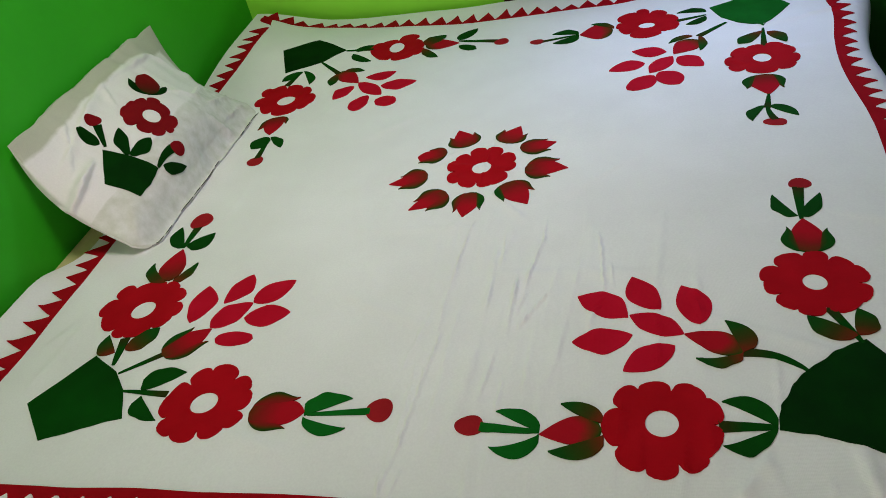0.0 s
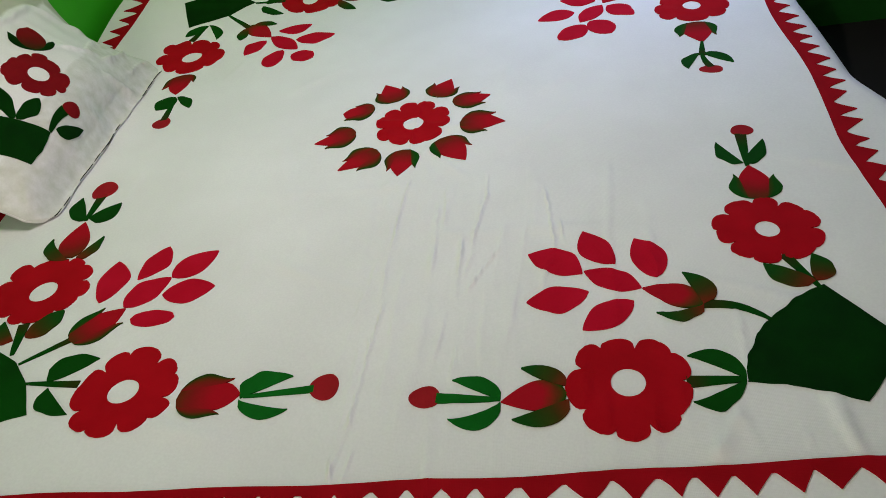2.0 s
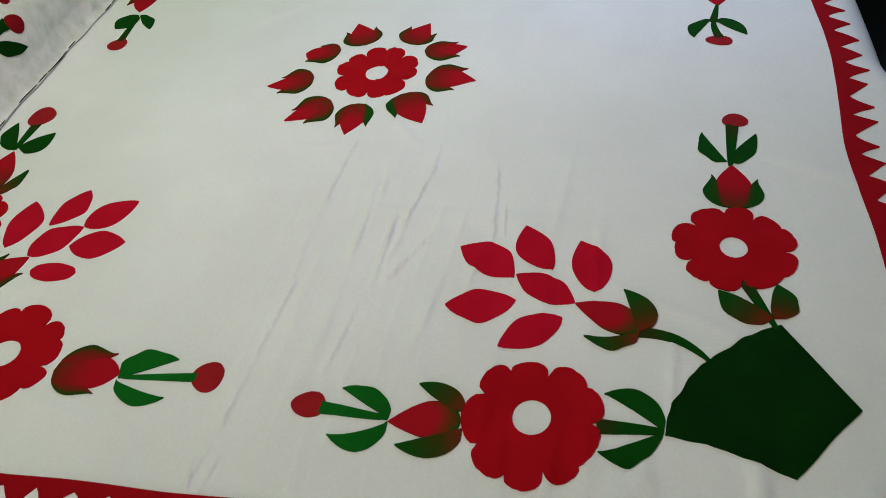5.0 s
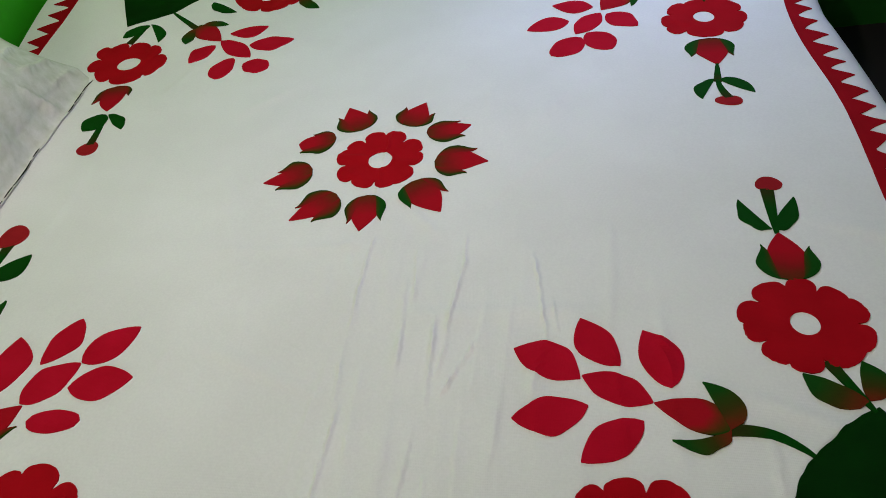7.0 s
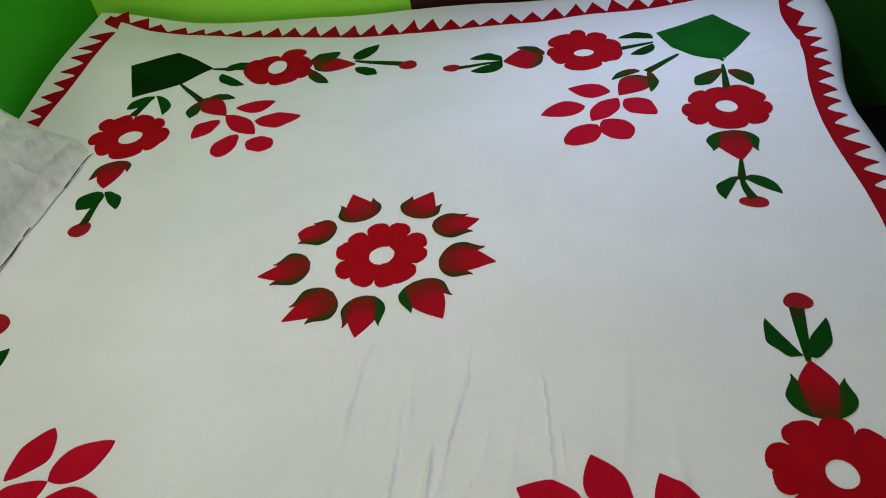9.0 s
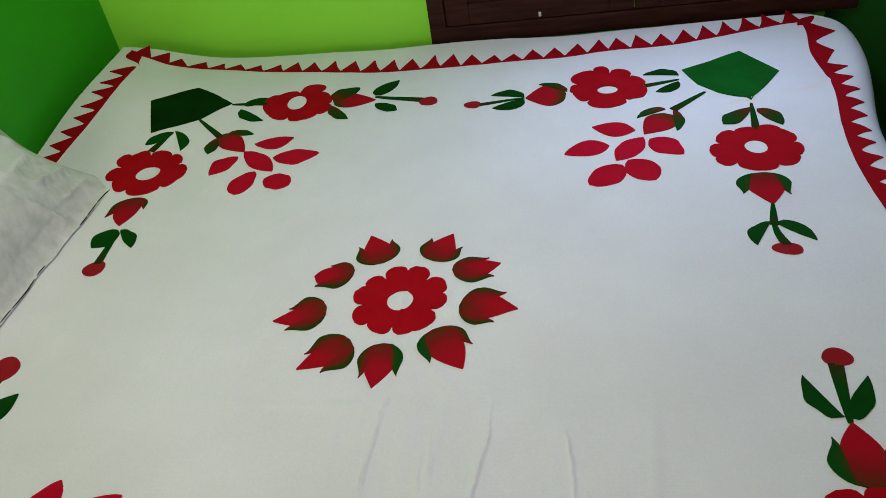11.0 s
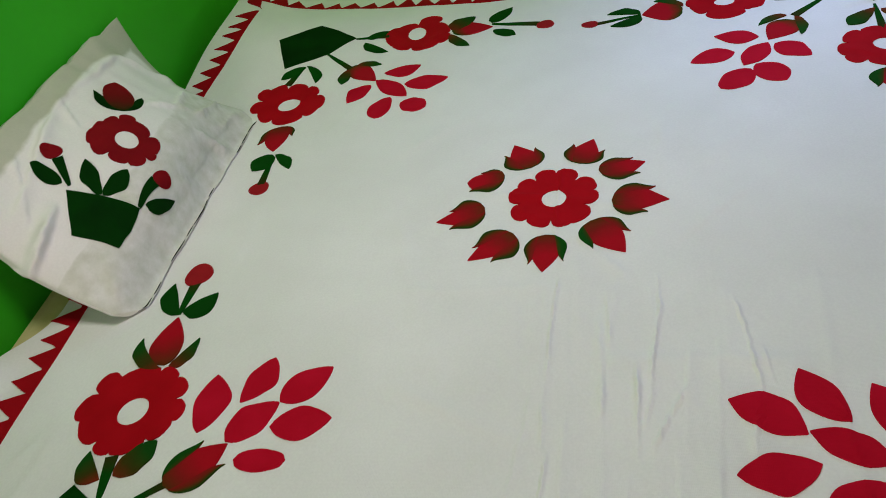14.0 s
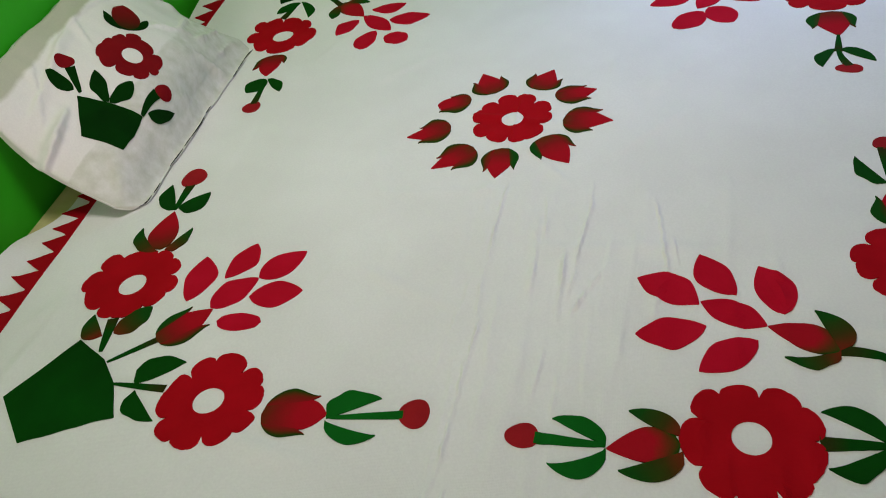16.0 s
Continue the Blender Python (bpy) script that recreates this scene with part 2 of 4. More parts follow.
box("latch", (0.272, yf - 0.036, WB + 0.066), (0.281, yf - 0.0245, WB + 0.079), METAL, window, 0.002, "small bright metal latch knob")

# ---- an assumed tube light, added on the ceiling out of view ----
added_tube_light = tagged(new("added_tube_light"), "assumed white tube light batten, added on the unseen ceiling", "ceiling light")
BATTEN, _bn, _bl, _bb = material("white_enamel", 0.4, 0.4)
_bl.new(mottled(_bn, _bl, (0.72, 0.72, 0.70), (0.78, 0.78, 0.76), 30.0), _bb.inputs["Base Color"])
box("batten", (-0.27, -0.58, TOP - 0.045), (-0.21, 0.08, TOP - 0.002), BATTEN, added_tube_light, 0.006)
for y in (-0.58, 0.06):
    box("tube_holder", (-0.26, y, TOP - 0.085), (-0.22, y + 0.02, TOP - 0.0455), BATTEN, added_tube_light, 0.004)

# ---- bed and mattress ----
bed = tagged(new("bed"), "brown wooden bed base under the covered mattress", "bed")
box("bed_base", (-1.06, -1.06, 0.14), (0.92, 1.11, 0.30), BASE_WOOD, bed, 0.01)
for x in (-1.05, 0.85):
    for y in (-1.05, 1.04):
        box("leg", (x, y, 0.0), (x + 0.06, y + 0.06, 0.14), BASE_WOOD, bed, 0.004)
tagged(box("mattress", (-1.075, -1.07, 0.30), (0.93, 1.125, 0.4925), YELLOW, None, 0.03), "yellowish cotton mattress under the bed sheet", "mattress")

# ---- the sheet's relief ----
TOP_Z = 0.5
CREASES = [
    # from, to, height, width
    (0.013, -0.225, 0.003, -0.300, 0.0030, 0.0040), (0.006, -0.290, -0.003, -0.390, 0.0034, 0.0040), (-0.002, -0.379, -0.012, -0.500, 0.0009, 0.0060),
    (-0.012, -0.487, -0.010, -0.590, 0.0012, 0.0060), (-0.006, -0.570, -0.018, -0.680, 0.0036, 0.0042), (-0.020, -0.660, -0.034, -0.840, 0.0032, 0.0045),
    (-0.031, -0.810, -0.050, -0.925, 0.0020, 0.0060), (-0.028, -0.217, -0.010, -0.572, 0.0014, 0.0160),
    (0.092, -0.270, 0.092, -0.385, 0.0022, 0.0050), (0.177, -0.235, 0.175, -0.310, 0.0020, 0.0045), (0.176, -0.295, 0.160, -0.370, 0.0034, 0.0050),
    (0.164, -0.352, 0.146, -0.465, 0.0034, 0.0055), (0.288, -0.300, 0.297, -0.460, 0.0036, 0.0045), (0.311, -0.395, 0.315, -0.460, 0.0022, 0.0040),
    (0.300, -0.455, 0.269, -0.570, 0.0018, 0.0080), (0.192, -0.470, 0.138, -0.567, 0.0046, 0.0046), (0.080, -0.320, 0.072, -0.510, 0.0026, 0.0110),
    (0.130, -0.420, 0.120, -0.580, 0.0024, 0.0090), (0.105, -0.620, 0.085, -0.740, 0.0026, 0.0080), (0.565, -0.650, 0.550, -0.790, 0.0030, 0.0060),
    (0.520, -0.850, 0.470, -0.925, 0.0035, 0.0160), (0.640, -0.830, 0.650, -0.925, 0.0035, 0.0150), (0.780, -0.840, 0.720, -0.925, 0.0040, 0.0180),
    (-0.054, -0.885, -0.046, -0.934, 0.0030, 0.0040), (-0.021, -0.880, -0.031, -0.933, 0.0026, 0.0045), (0.124, -0.690, 0.116, -0.762, 0.0026, 0.0070),
    (0.597, -0.885, 0.594, -0.929, 0.0024, 0.0040), (0.634, -0.890, 0.631, -0.926, 0.0022, 0.0040), (0.148, -0.470, 0.132, -0.530, 0.0030, 0.0045),
    (0.128, -0.433, 0.121, -0.536, 0.0026, 0.0050), (0.081, -0.412, 0.074, -0.517, 0.0024, 0.0070), (0.022, 0.120, 0.002, -0.140, 0.0018, 0.0050),
    (-0.192, -0.350, -0.175, -0.450, 0.0016, 0.0070), (0.700, 0.640, 1.000, 0.720, 0.0040, 0.0180),
    (-0.290, -0.420, -0.330, -0.570, 0.0018, 0.0090), (0.430, 0.240, 0.300, 0.060, 0.0022, 0.0300), (-0.350, 0.200, -0.200, 0.330, 0.0020, 0.0300),
]
fold_rng = random.Random(12)
for _ in range(46):
    fx, fy, fl = fold_rng.uniform(-0.04, 0.48), fold_rng.uniform(-0.80, -0.15), fold_rng.uniform(0.12, 0.34)
    CREASES.append((fx, fy, fx - fold_rng.uniform(-0.01, 0.16) * fl, fy - fl, fold_rng.uniform(0.0007, 0.0019), fold_rng.uniform(0.008, 0.020)))
for _ in range(26):
    fx, fy, fl, turn = fold_rng.uniform(-0.85, 0.85), fold_rng.uniform(-0.95, 0.95), fold_rng.uniform(0.10, 0.30), fold_rng.uniform(0, 6.28)
    CREASES.append((fx, fy, fx + fl * math.cos(turn), fy + fl * math.sin(turn), fold_rng.uniform(0.0010, 0.0022), fold_rng.uniform(0.012, 0.030)))
for _ in range(10):
    fx = fold_rng.uniform(0.25, 0.90)
    CREASES.append((fx, -0.80, fx - fold_rng.uniform(-0.02, 0.06), -0.93, fold_rng.uniform(0.0010, 0.0022), fold_rng.uniform(0.011, 0.018)))


def ridge(x, y, a):
    x0, y0, x1, y1, high, wide = a
    dx, dy = x1 - x0, y1 - y0
    long2 = dx * dx + dy * dy
    s = ((x - x0) * dx + (y - y0) * dy) / long2
    if s < -0.15 or s > 1.15:
        return 0.0
    off = ((x - x0) * dy - (y - y0) * dx) / math.sqrt(long2)
    if abs(off) > 4 * wide:
        return 0.0
    off += 0.006 * math.sqrt(long2) * math.sin(7 * s + 40 * x0) + 0.0012 * math.sin(31 * s + 90 * y0)
    fade = smoothstep(-0.15, 0.2, s) * (1 - smoothstep(0.8, 1.15, s))
    fade *= 0.85 + 0.25 * math.sin(8 * s + 60 * x0 + 35 * y0)
    k = off / (0.85 * wide)
    if math.sin(97 * x0 + 51 * y0) > 0:
        k = -k
    side = k / 0.45 if k < 0 else k
    return 1.3 * high * fade * math.exp(-side * side)


def right_edge(y):
    return 0.928 + 0.125 * smoothstep(0.40, 1.02, y) + 0.052 * (1 - smoothstep(-0.16, 0.06, y)) + 0.006 * math.sin(5 * y)


def lift(x, y):
    """How far the cloth stands up towards the corner of the room, and at the hem by the wall."""
    u, v = smoothstep(0, 1, (-0.10 - x) / 0.88), smoothstep(0, 1, (y - 0.30) / 0.80)
    side = 0.026 * (1 - smoothstep(-1.05, -0.98, x)) * (1 - smoothstep(-0.42, -0.25, y))
    sag = 0.045 * smoothstep(0.80, 1.15, y) * math.exp(-((x + 0.70) / (0.20 if x < -0.70 else 0.32)) ** 2)
    peak = 0.004 * math.exp(-((x + 1.05) / 0.14) ** 2 - ((y - 1.15) / 0.20) ** 2)
    return 0.10 * u * v + side - sag + peak


def relief(x, y):
    z = lift(x, y)
    for a in CREASES:
        z += ridge(x, y, a)
    z += 0.0035 * noise.noise((1.7 * x, 1.7 * y, 0.3)) + 0.0016 * noise.noise((6 * x + 3, 5 * y, 1.7)) + 0.0007 * noise.noise((19 * x, 15 * y, 4.1))
    return z


def on_sheet(x, y, up=0.0):
    """A point of the sheet: flat on the bed, then over the rounded edges and down."""
    edge, rad = right_edge(y), 0.045 if y < -1.04 else 0.045 + 0.025 * smoothstep(-1.04, -0.90, y)
    z = TOP_Z + relief(min(x, edge), max(y, -1.04)) + up
    px, py = x, y
    over = x - edge
    if over > 0:
        bend = min(over, rad * math.pi / 2) / rad
        px = edge + rad * math.sin(bend)
        down = rad * (1 - math.cos(bend)) + max(0.0, over - rad * math.pi / 2)
        px += 0.018 * math.sin(9 * y + 0.7) * smoothstep(0.05, 0.35, over) + up * math.sin(bend)
        z -= down
    front = -1.04 - y
    if front > 0:
        bend = min(front, rad * math.pi / 2) / rad
        py = -1.04 - rad * math.sin(bend)
        z -= rad * (1 - math.cos(bend)) + max(0.0, front - rad * math.pi / 2)
        py += 0.015 * math.sin(10 * x) * smoothstep(0.05, 0.35, front)
    return (px, py, max(z, 0.03))


def left_hem(y):
    return -1.046 + 0.060 * smoothstep(-0.36, -0.20, y) * (1 - smoothstep(0.30, 0.45, y)) + 0.046 * smoothstep(0.55, 1.10, y) + 0.003 * math.sin(13 * y)


def back_hem(x):
    return 1.138 - 0.018 * smoothstep(0.05, 0.35, x) + 0.003 * math.sin(9 * x + 1) - 0.12 * smoothstep(0.98, 1.16, x) - 0.034 * (1 - smoothstep(-0.90, -0.30, x))


sheet = tagged(new("bed_sheet"), "white cotton bed sheet with red and green applique flowers", "bed sheet")
NX, NY = 560, 470
verts, faces = [], []
for j in range(NY + 1):
    for i in range(NX + 1):
        fx, fy = i / NX, j / NY
        y0 = -1.40 + fy * 2.53
        if fx < 0.25:
            x = left_hem(y0) + fx / 0.25 * (-0.10 - left_hem(y0))
        elif fx < 0.68:
            x = -0.10 + (fx - 0.25) / 0.43 * 0.44
        else:
            x = 0.34 + (fx - 0.68) / 0.32 * 1.02
        y = -1.40 + fy * (back_hem(x) + 1.40)
        verts.append(on_sheet(x, y))
for j in range(NY):
    for i in range(NX):
        a = j * (NX + 1) + i
        faces.append((a, a + 1, a + NX + 2, a + NX + 1))
main_cloth = mesh_object("main_cloth", verts, faces, WHITE, sheet, label="white cotton ground cloth with soft creases")

# ---- the pillow ----
def pillow_point(u, v):
    """A point of the pillow's front: u along its length, v from the bed up to the wall."""
    su = math.sin(math.pi * min(1, max(0, u)))
    v = min(1, max(0, v))
    wavy = min(1.0, 10 * u, 10 * (1 - u)) * (0.007 * noise.noise((6 * u, 1.1, 0.2)) + 0.003 * noise.noise((17 * u, 3.1, 0.7)))
    near = (-0.786 + 0.020 * u - 0.004 * su + wavy, -0.282 + 0.745 * u, 0.507)
    off = 0.008 * math.sin(math.pi * min(1, max(0, u)) ** 0.8)
    wave = 0.010 * noise.noise((7 * u, 0.4, 3.0)) + 0.005 * noise.noise((19 * u, 2.4, 1.0))
    far = (-1.055 + off, -0.222 + 0.725 * u - 0.35 * off, 0.806 + 0.012 * su + wave * min(1.0, 8 * u, 8 * (1 - u)))
    p = [a + (b - a) * v for a, b in zip(near, far)]
    rise = math.sin(math.pi * v ** 0.82) * (1 - math.exp(-((v / 0.15) ** 1.5)))
    swell = 0.129 * su ** 0.75 * rise - (0.050 + 0.030 * u) * math.sin(math.pi * v ** 1.15)
    p[2] -= 0.22 * v * math.exp(-((v / 0.075) ** 2))
    p[0] += 0.70 * swell
    p[2] += 0.71 * swell
    p[1] += 0.034 * max(0.0, 1 - u / 0.07 - v / 0.12) - 0.034 * max(0.0, 1 - (1 - u) / 0.07 - v / 0.12)
    p[0] -= 0.016 * max(0.0, 1 - u / 0.07 - v / 0.12)
    return p


PILLOW_FOLDS = [
    # the valley over the rolled seam, and the pull from the pot's corner to the foot end
    (0.120, 0.050, 0.420, 0.054, -0.002, 0.022), (0.400, 0.054, 0.660, 0.060, -0.003, 0.020), (0.112, 0.275, -0.020, 0.230, 0.016, 0.022),
    (0.085, 0.130, 0.020, 0.050, 0.006, 0.034), (0.330, 0.090, 0.400, 0.030, 0.003, 0.030),
    # crumples at the head end
    (0.500, 0.110, 0.560, 0.030, 0.008, 0.018), (0.470, 0.250, 0.560, 0.160, 0.007, 0.020), (0.560, 0.140, 0.690, 0.120, 0.009, 0.016),
    (0.540, 0.190, 0.660, 0.210, 0.008, 0.014), (0.600, 0.070, 0.700, 0.065, 0.005, 0.016), (0.620, 0.385, 0.700, 0.250, 0.009, 0.018),
    # the ridge where the filling ends
    (0.060, 0.330, 0.330, 0.405, 0.008, 0.020), (0.330, 0.405, 0.620, 0.385, 0.008, 0.020), (0.060, 0.300, 0.160, 0.400, 0.004, 0.014),
    (0.300, 0.330, 0.360, 0.420, 0.004, 0.014), (0.020, 0.260, 0.110, 0.270, 0.004, 0.014),
]
LONG, HIGH = 0.74, 0.46


def pillow_relief(a, b):
    z = sum(ridge(a, b, f) for f in PILLOW_FOLDS)
    edge = smoothstep(0.0, 0.06, a) * (1 - smoothstep(LONG - 0.06, LONG, a)) * smoothstep(0.0, 0.05, b)
    return z + edge * ((0.003 + 0.005 * smoothstep(0.45, 0.62, a)) * noise.noise((6 * a, 6 * b, 2.0)) + (0.0002 + 0.0010 * smoothstep(0.45, 0.62, a)) * noise.noise((22 * a, 22 * b, 5.0)))


def on_pillow(a, b, up=0.0):
    u, v = a / LONG, b / HIGH
    e = 0.004
    p = Vector(pillow_point(u, v))
    du = Vector(pillow_point(min(1, u + e), v)) - Vector(pillow_point(max(0, u - e), v))
    dv = Vector(pillow_point(u, min(1, v + e))) - Vector(pillow_point(u, max(0, v - e)))
    n = dv.cross(du).normalized()
    if n.x + n.z < 0:
        n = -n
    return tuple(p + n * (pillow_relief(a, b) + up))


pillow = tagged(new("pillow"), "white pillow with applique flower pot, propped against the green wall", "pillow")
PU, PV = 210, 140
verts, faces = [], []
for j in range(PV + 1):
    for i in range(PU + 1):
        a, b = LONG * i / PU, HIGH * j / PV
        verts.append(on_pillow(a, b))
back_at = len(verts)
for j in range(PV + 1):
    for i in range(PU + 1):
        u, v = i / PU, j / PV
        p = Vector(verts[j * (PU + 1) + i])
        inside = math.sin(math.pi * u) * math.sin(math.pi * v)
        q = Vector((max(-1.068, p.x - 0.25 * inside ** 0.6), p.y, max(0.5045, p.z - 0.06 * inside ** 0.6)))
        verts.append(q - Vector((0.002, 0, 0.002)))
for j in range(PV):
    for i in range(PU):
        a = j * (PU + 1) + i
        faces.append((a, a + PU + 1, a + PU + 2, a + 1))
        a += back_at
        faces.append((a, a + 1, a + PU + 2, a + PU + 1))
rim = [i for i in range(PU + 1)] + [j * (PU + 1) + PU for j in range(1, PV + 1)]
rim += [PV * (PU + 1) + i for i in range(PU - 1, -1, -1)] + [j * (PU + 1) for j in range(PV - 1, 0, -1)]
for k, a in enumerate(rim):
    b = rim[(k + 1) % len(rim)]
    faces.append((a, b, b + back_at, a + back_at))


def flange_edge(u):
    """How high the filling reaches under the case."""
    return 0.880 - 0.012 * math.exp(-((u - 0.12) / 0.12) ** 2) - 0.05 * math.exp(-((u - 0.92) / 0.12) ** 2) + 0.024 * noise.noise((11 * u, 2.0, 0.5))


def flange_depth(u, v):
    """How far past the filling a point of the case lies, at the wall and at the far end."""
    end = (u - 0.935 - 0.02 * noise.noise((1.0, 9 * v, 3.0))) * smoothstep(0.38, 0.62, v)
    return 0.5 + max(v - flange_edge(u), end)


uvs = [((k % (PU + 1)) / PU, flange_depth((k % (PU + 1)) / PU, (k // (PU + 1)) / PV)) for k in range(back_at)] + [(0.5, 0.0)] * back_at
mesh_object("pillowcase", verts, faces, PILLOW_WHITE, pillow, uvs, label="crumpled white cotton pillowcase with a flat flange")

# ---- applique shapes ----
RAISE = 0.0021


class Cloth:
    """The cloth that the pieces are sewn on: its thing and its surface."""
    thing, place, green, stem, red = sheet, staticmethod(on_sheet), LEAF, STEM, RED


def sew(name, grid, mat, closed=False, hole=True, label=""):
    """One piece of cloth from rows of points (in the cloth's own plane), slightly raised, with turned-down edges. closed: the rows are rings."""
    rows, cols = len(grid), len(grid[0])
    place = Cloth.place
    verts, uvs, faces = [], [], []
    for r, row in enumerate(grid):
        for c, (x, y) in enumerate(row):
            verts.append(place(x, y, RAISE + {"sepal": 0.0007, "bud_lobe": 0.0002}.get(name, 0.0)))
            uvs.append((c / max(1, cols - 1), r / max(1, rows - 1)))
    turn = cols if closed else cols - 1
    for r in range(rows - 1):
        for c in range(turn):
            d = (c + 1) % cols
            faces.append((r * cols + c, r * cols + d, (r + 1) * cols + d, (r + 1) * cols + c))
    if closed:
        rims = [[(rows - 1) * cols + c for c in range(cols)]] + ([[c for c in range(cols)]] if hole else [])
        if not hole:
            faces.append(tuple(range(cols - 1, -1, -1)))
        loops = [(rim, True) for rim in rims]
    else:
        rim = list(range(cols)) + [r * cols + cols - 1 for r in range(1, rows)]
        rim += [(rows - 1) * cols + c for c in range(cols - 2, -1, -1)] + [r * cols for r in range(rows - 2, 0, -1)]
        loops = [(rim, True)]
    for rim, _ in loops:
        base = len(verts)
        for k in rim:
            r, c = divmod(k, cols)
            x, y = grid[r][c]
            verts.append(place(x, y, -0.0008))
            uvs.append(uvs[k])
        for k in range(len(rim)):
            m = (k + 1) % len(rim)
            faces.append((rim[k], base + k, base + m, rim[m]))
    ob = mesh_object(name, verts, faces, mat, Cloth.thing, uvs, False, label)
    return ob


shape_rng, cut_rng = random.Random(7), random.Random(8)


def leaf(colour, x0, y0, x1, y1, left, right, peak=0.5, blunt=0.80):
    """A cut leaf from base to tip, swelling to the left and right of its line."""
    mat, name = {"red": (PETAL_RED, "red_petal"), "edge": (BORDER_RED, "border_tooth"), "green": (Cloth.green, "green_leaf"), "fresh": (FRESH_OR_LIT, "green_leaf"), "sepal": (SEPAL, "sepal")}[colour]
    dx, dy = x1 - x0, y1 - y0
    size = math.hypot(dx, dy)
    nx, ny = -dy / size, dx / size
    power = math.log(0.5) / math.log(min(0.68, max(0.32, peak)))
    if left + right < 0.012:
        left = max(left, 0.012 - right)
    w = [shape_rng.uniform(-0.07, 0.07) for _ in range(3)]
    grid = []
    for r in range(17):
        s = r / 16
        way = s ** power
        keen = blunt if colour in ("red", "edge") or way > 0.5 else blunt * 0.55
        prof = math.sin(math.pi * way) ** keen if 0 < r < 16 else 0.0
        prof *= 1 + w[0] * math.sin(7 * s) + w[1] * math.sin(13 * s + 1)
        a, b = left * prof, -right * prof
        if r in (0, 16):
            a, b = 0.0007, -0.0007
        row = []
        for c in range(6):
            o = b + (a - b) * c / 5
            row.append((x0 + dx * s + nx * o, y0 + dy * s + ny * o))
        grid.append(row)
    return sew(name, grid, mat)


def bud(kind, x0, y0, x1, y1, left, right, peak=0.45, lobes=(0, 0), dome=False):
    """A tulip bud, round at the base and pointed at the tip, its dye running from green to red.
    lobes: how far up the bud the pointed side lobe reaches on the left and the right of its line (0: none)."""
    dx, dy = x1 - x0, y1 - y0
    wreath = lobes != (0, 0)
    if wreath:
        x0, y0, dx, dy = x0 - dx * 0.09, y0 - dy * 0.09, dx * 1.09, dy * 1.09
    size = math.hypot(dx, dy)
    nx, ny = -dy / size, dx / size

    def full(q):
        round_base = math.sqrt(max(0.0, 1 - (1 - min(1, q / 0.42)) ** 2))
        taper = 1.0 if q < 0.42 else max(0.0, 1 - ((q - 0.42) / 0.58) ** (2.6 if dome else 1.5)) ** (0.6 if dome else 1.0)
        return round_base * taper

    def core(q, reach):
        """The red middle of the bud, where a lobe stands beside it."""
        if not reach:
            return full(q)
        return full(q) * (0.54 + 0.18 * q) if q < 0.45 else 0.621 * max(0.0, 1 - ((q - 0.45) / 0.55) ** (2.4 if dome else 1.7)) ** (0.7 if dome else 1.0)

    def at(q, o):
        return (x0 + dx * q + nx * o, y0 + dy * q + ny * o)

    grid = []
    for r in range(21):
        q = r / 20
        a, b = left * core(q, lobes[0]) + 0.0007, -right * core(q, lobes[1]) - 0.0007
        grid.append([at(q, b + (a - b) * c / 7) for c in range(8)])
    made = sew("flower_bud", grid, SHADED_BUD if Cloth.red is SHADED_RED else WREATH_BUD if wreath or kind == "dark" else BUD)
    for side, wide, reach in ((1, left, lobes[0]), (-1, right, lobes[1])):
        if not reach:
            continue
        notch = reach - shape_rng.uniform(0.16, 0.24)
        tip = max(full(reach), 0.80)
        rows = []
        for k in range(5):
            row = []
            for c in range(19):
                q = reach * c / 18
                inner = core(q, reach) if q < notch else core(notch, reach) + (tip - core(notch, reach)) * ((q - notch) / (reach - notch)) ** 1.3
                outer = full(q) + (tip - full(q)) * smoothstep(0.5, 1.0, q / reach)
                o = wide * (inner + (max(outer, inner + 0.002) - inner) * k / 4) + 0.0004
                row.append(at(q, side * o))
            rows.append(row)
        sew("sepal", rows, GREEN if Cloth.red is SHADED_RED else LOBE)
    return made


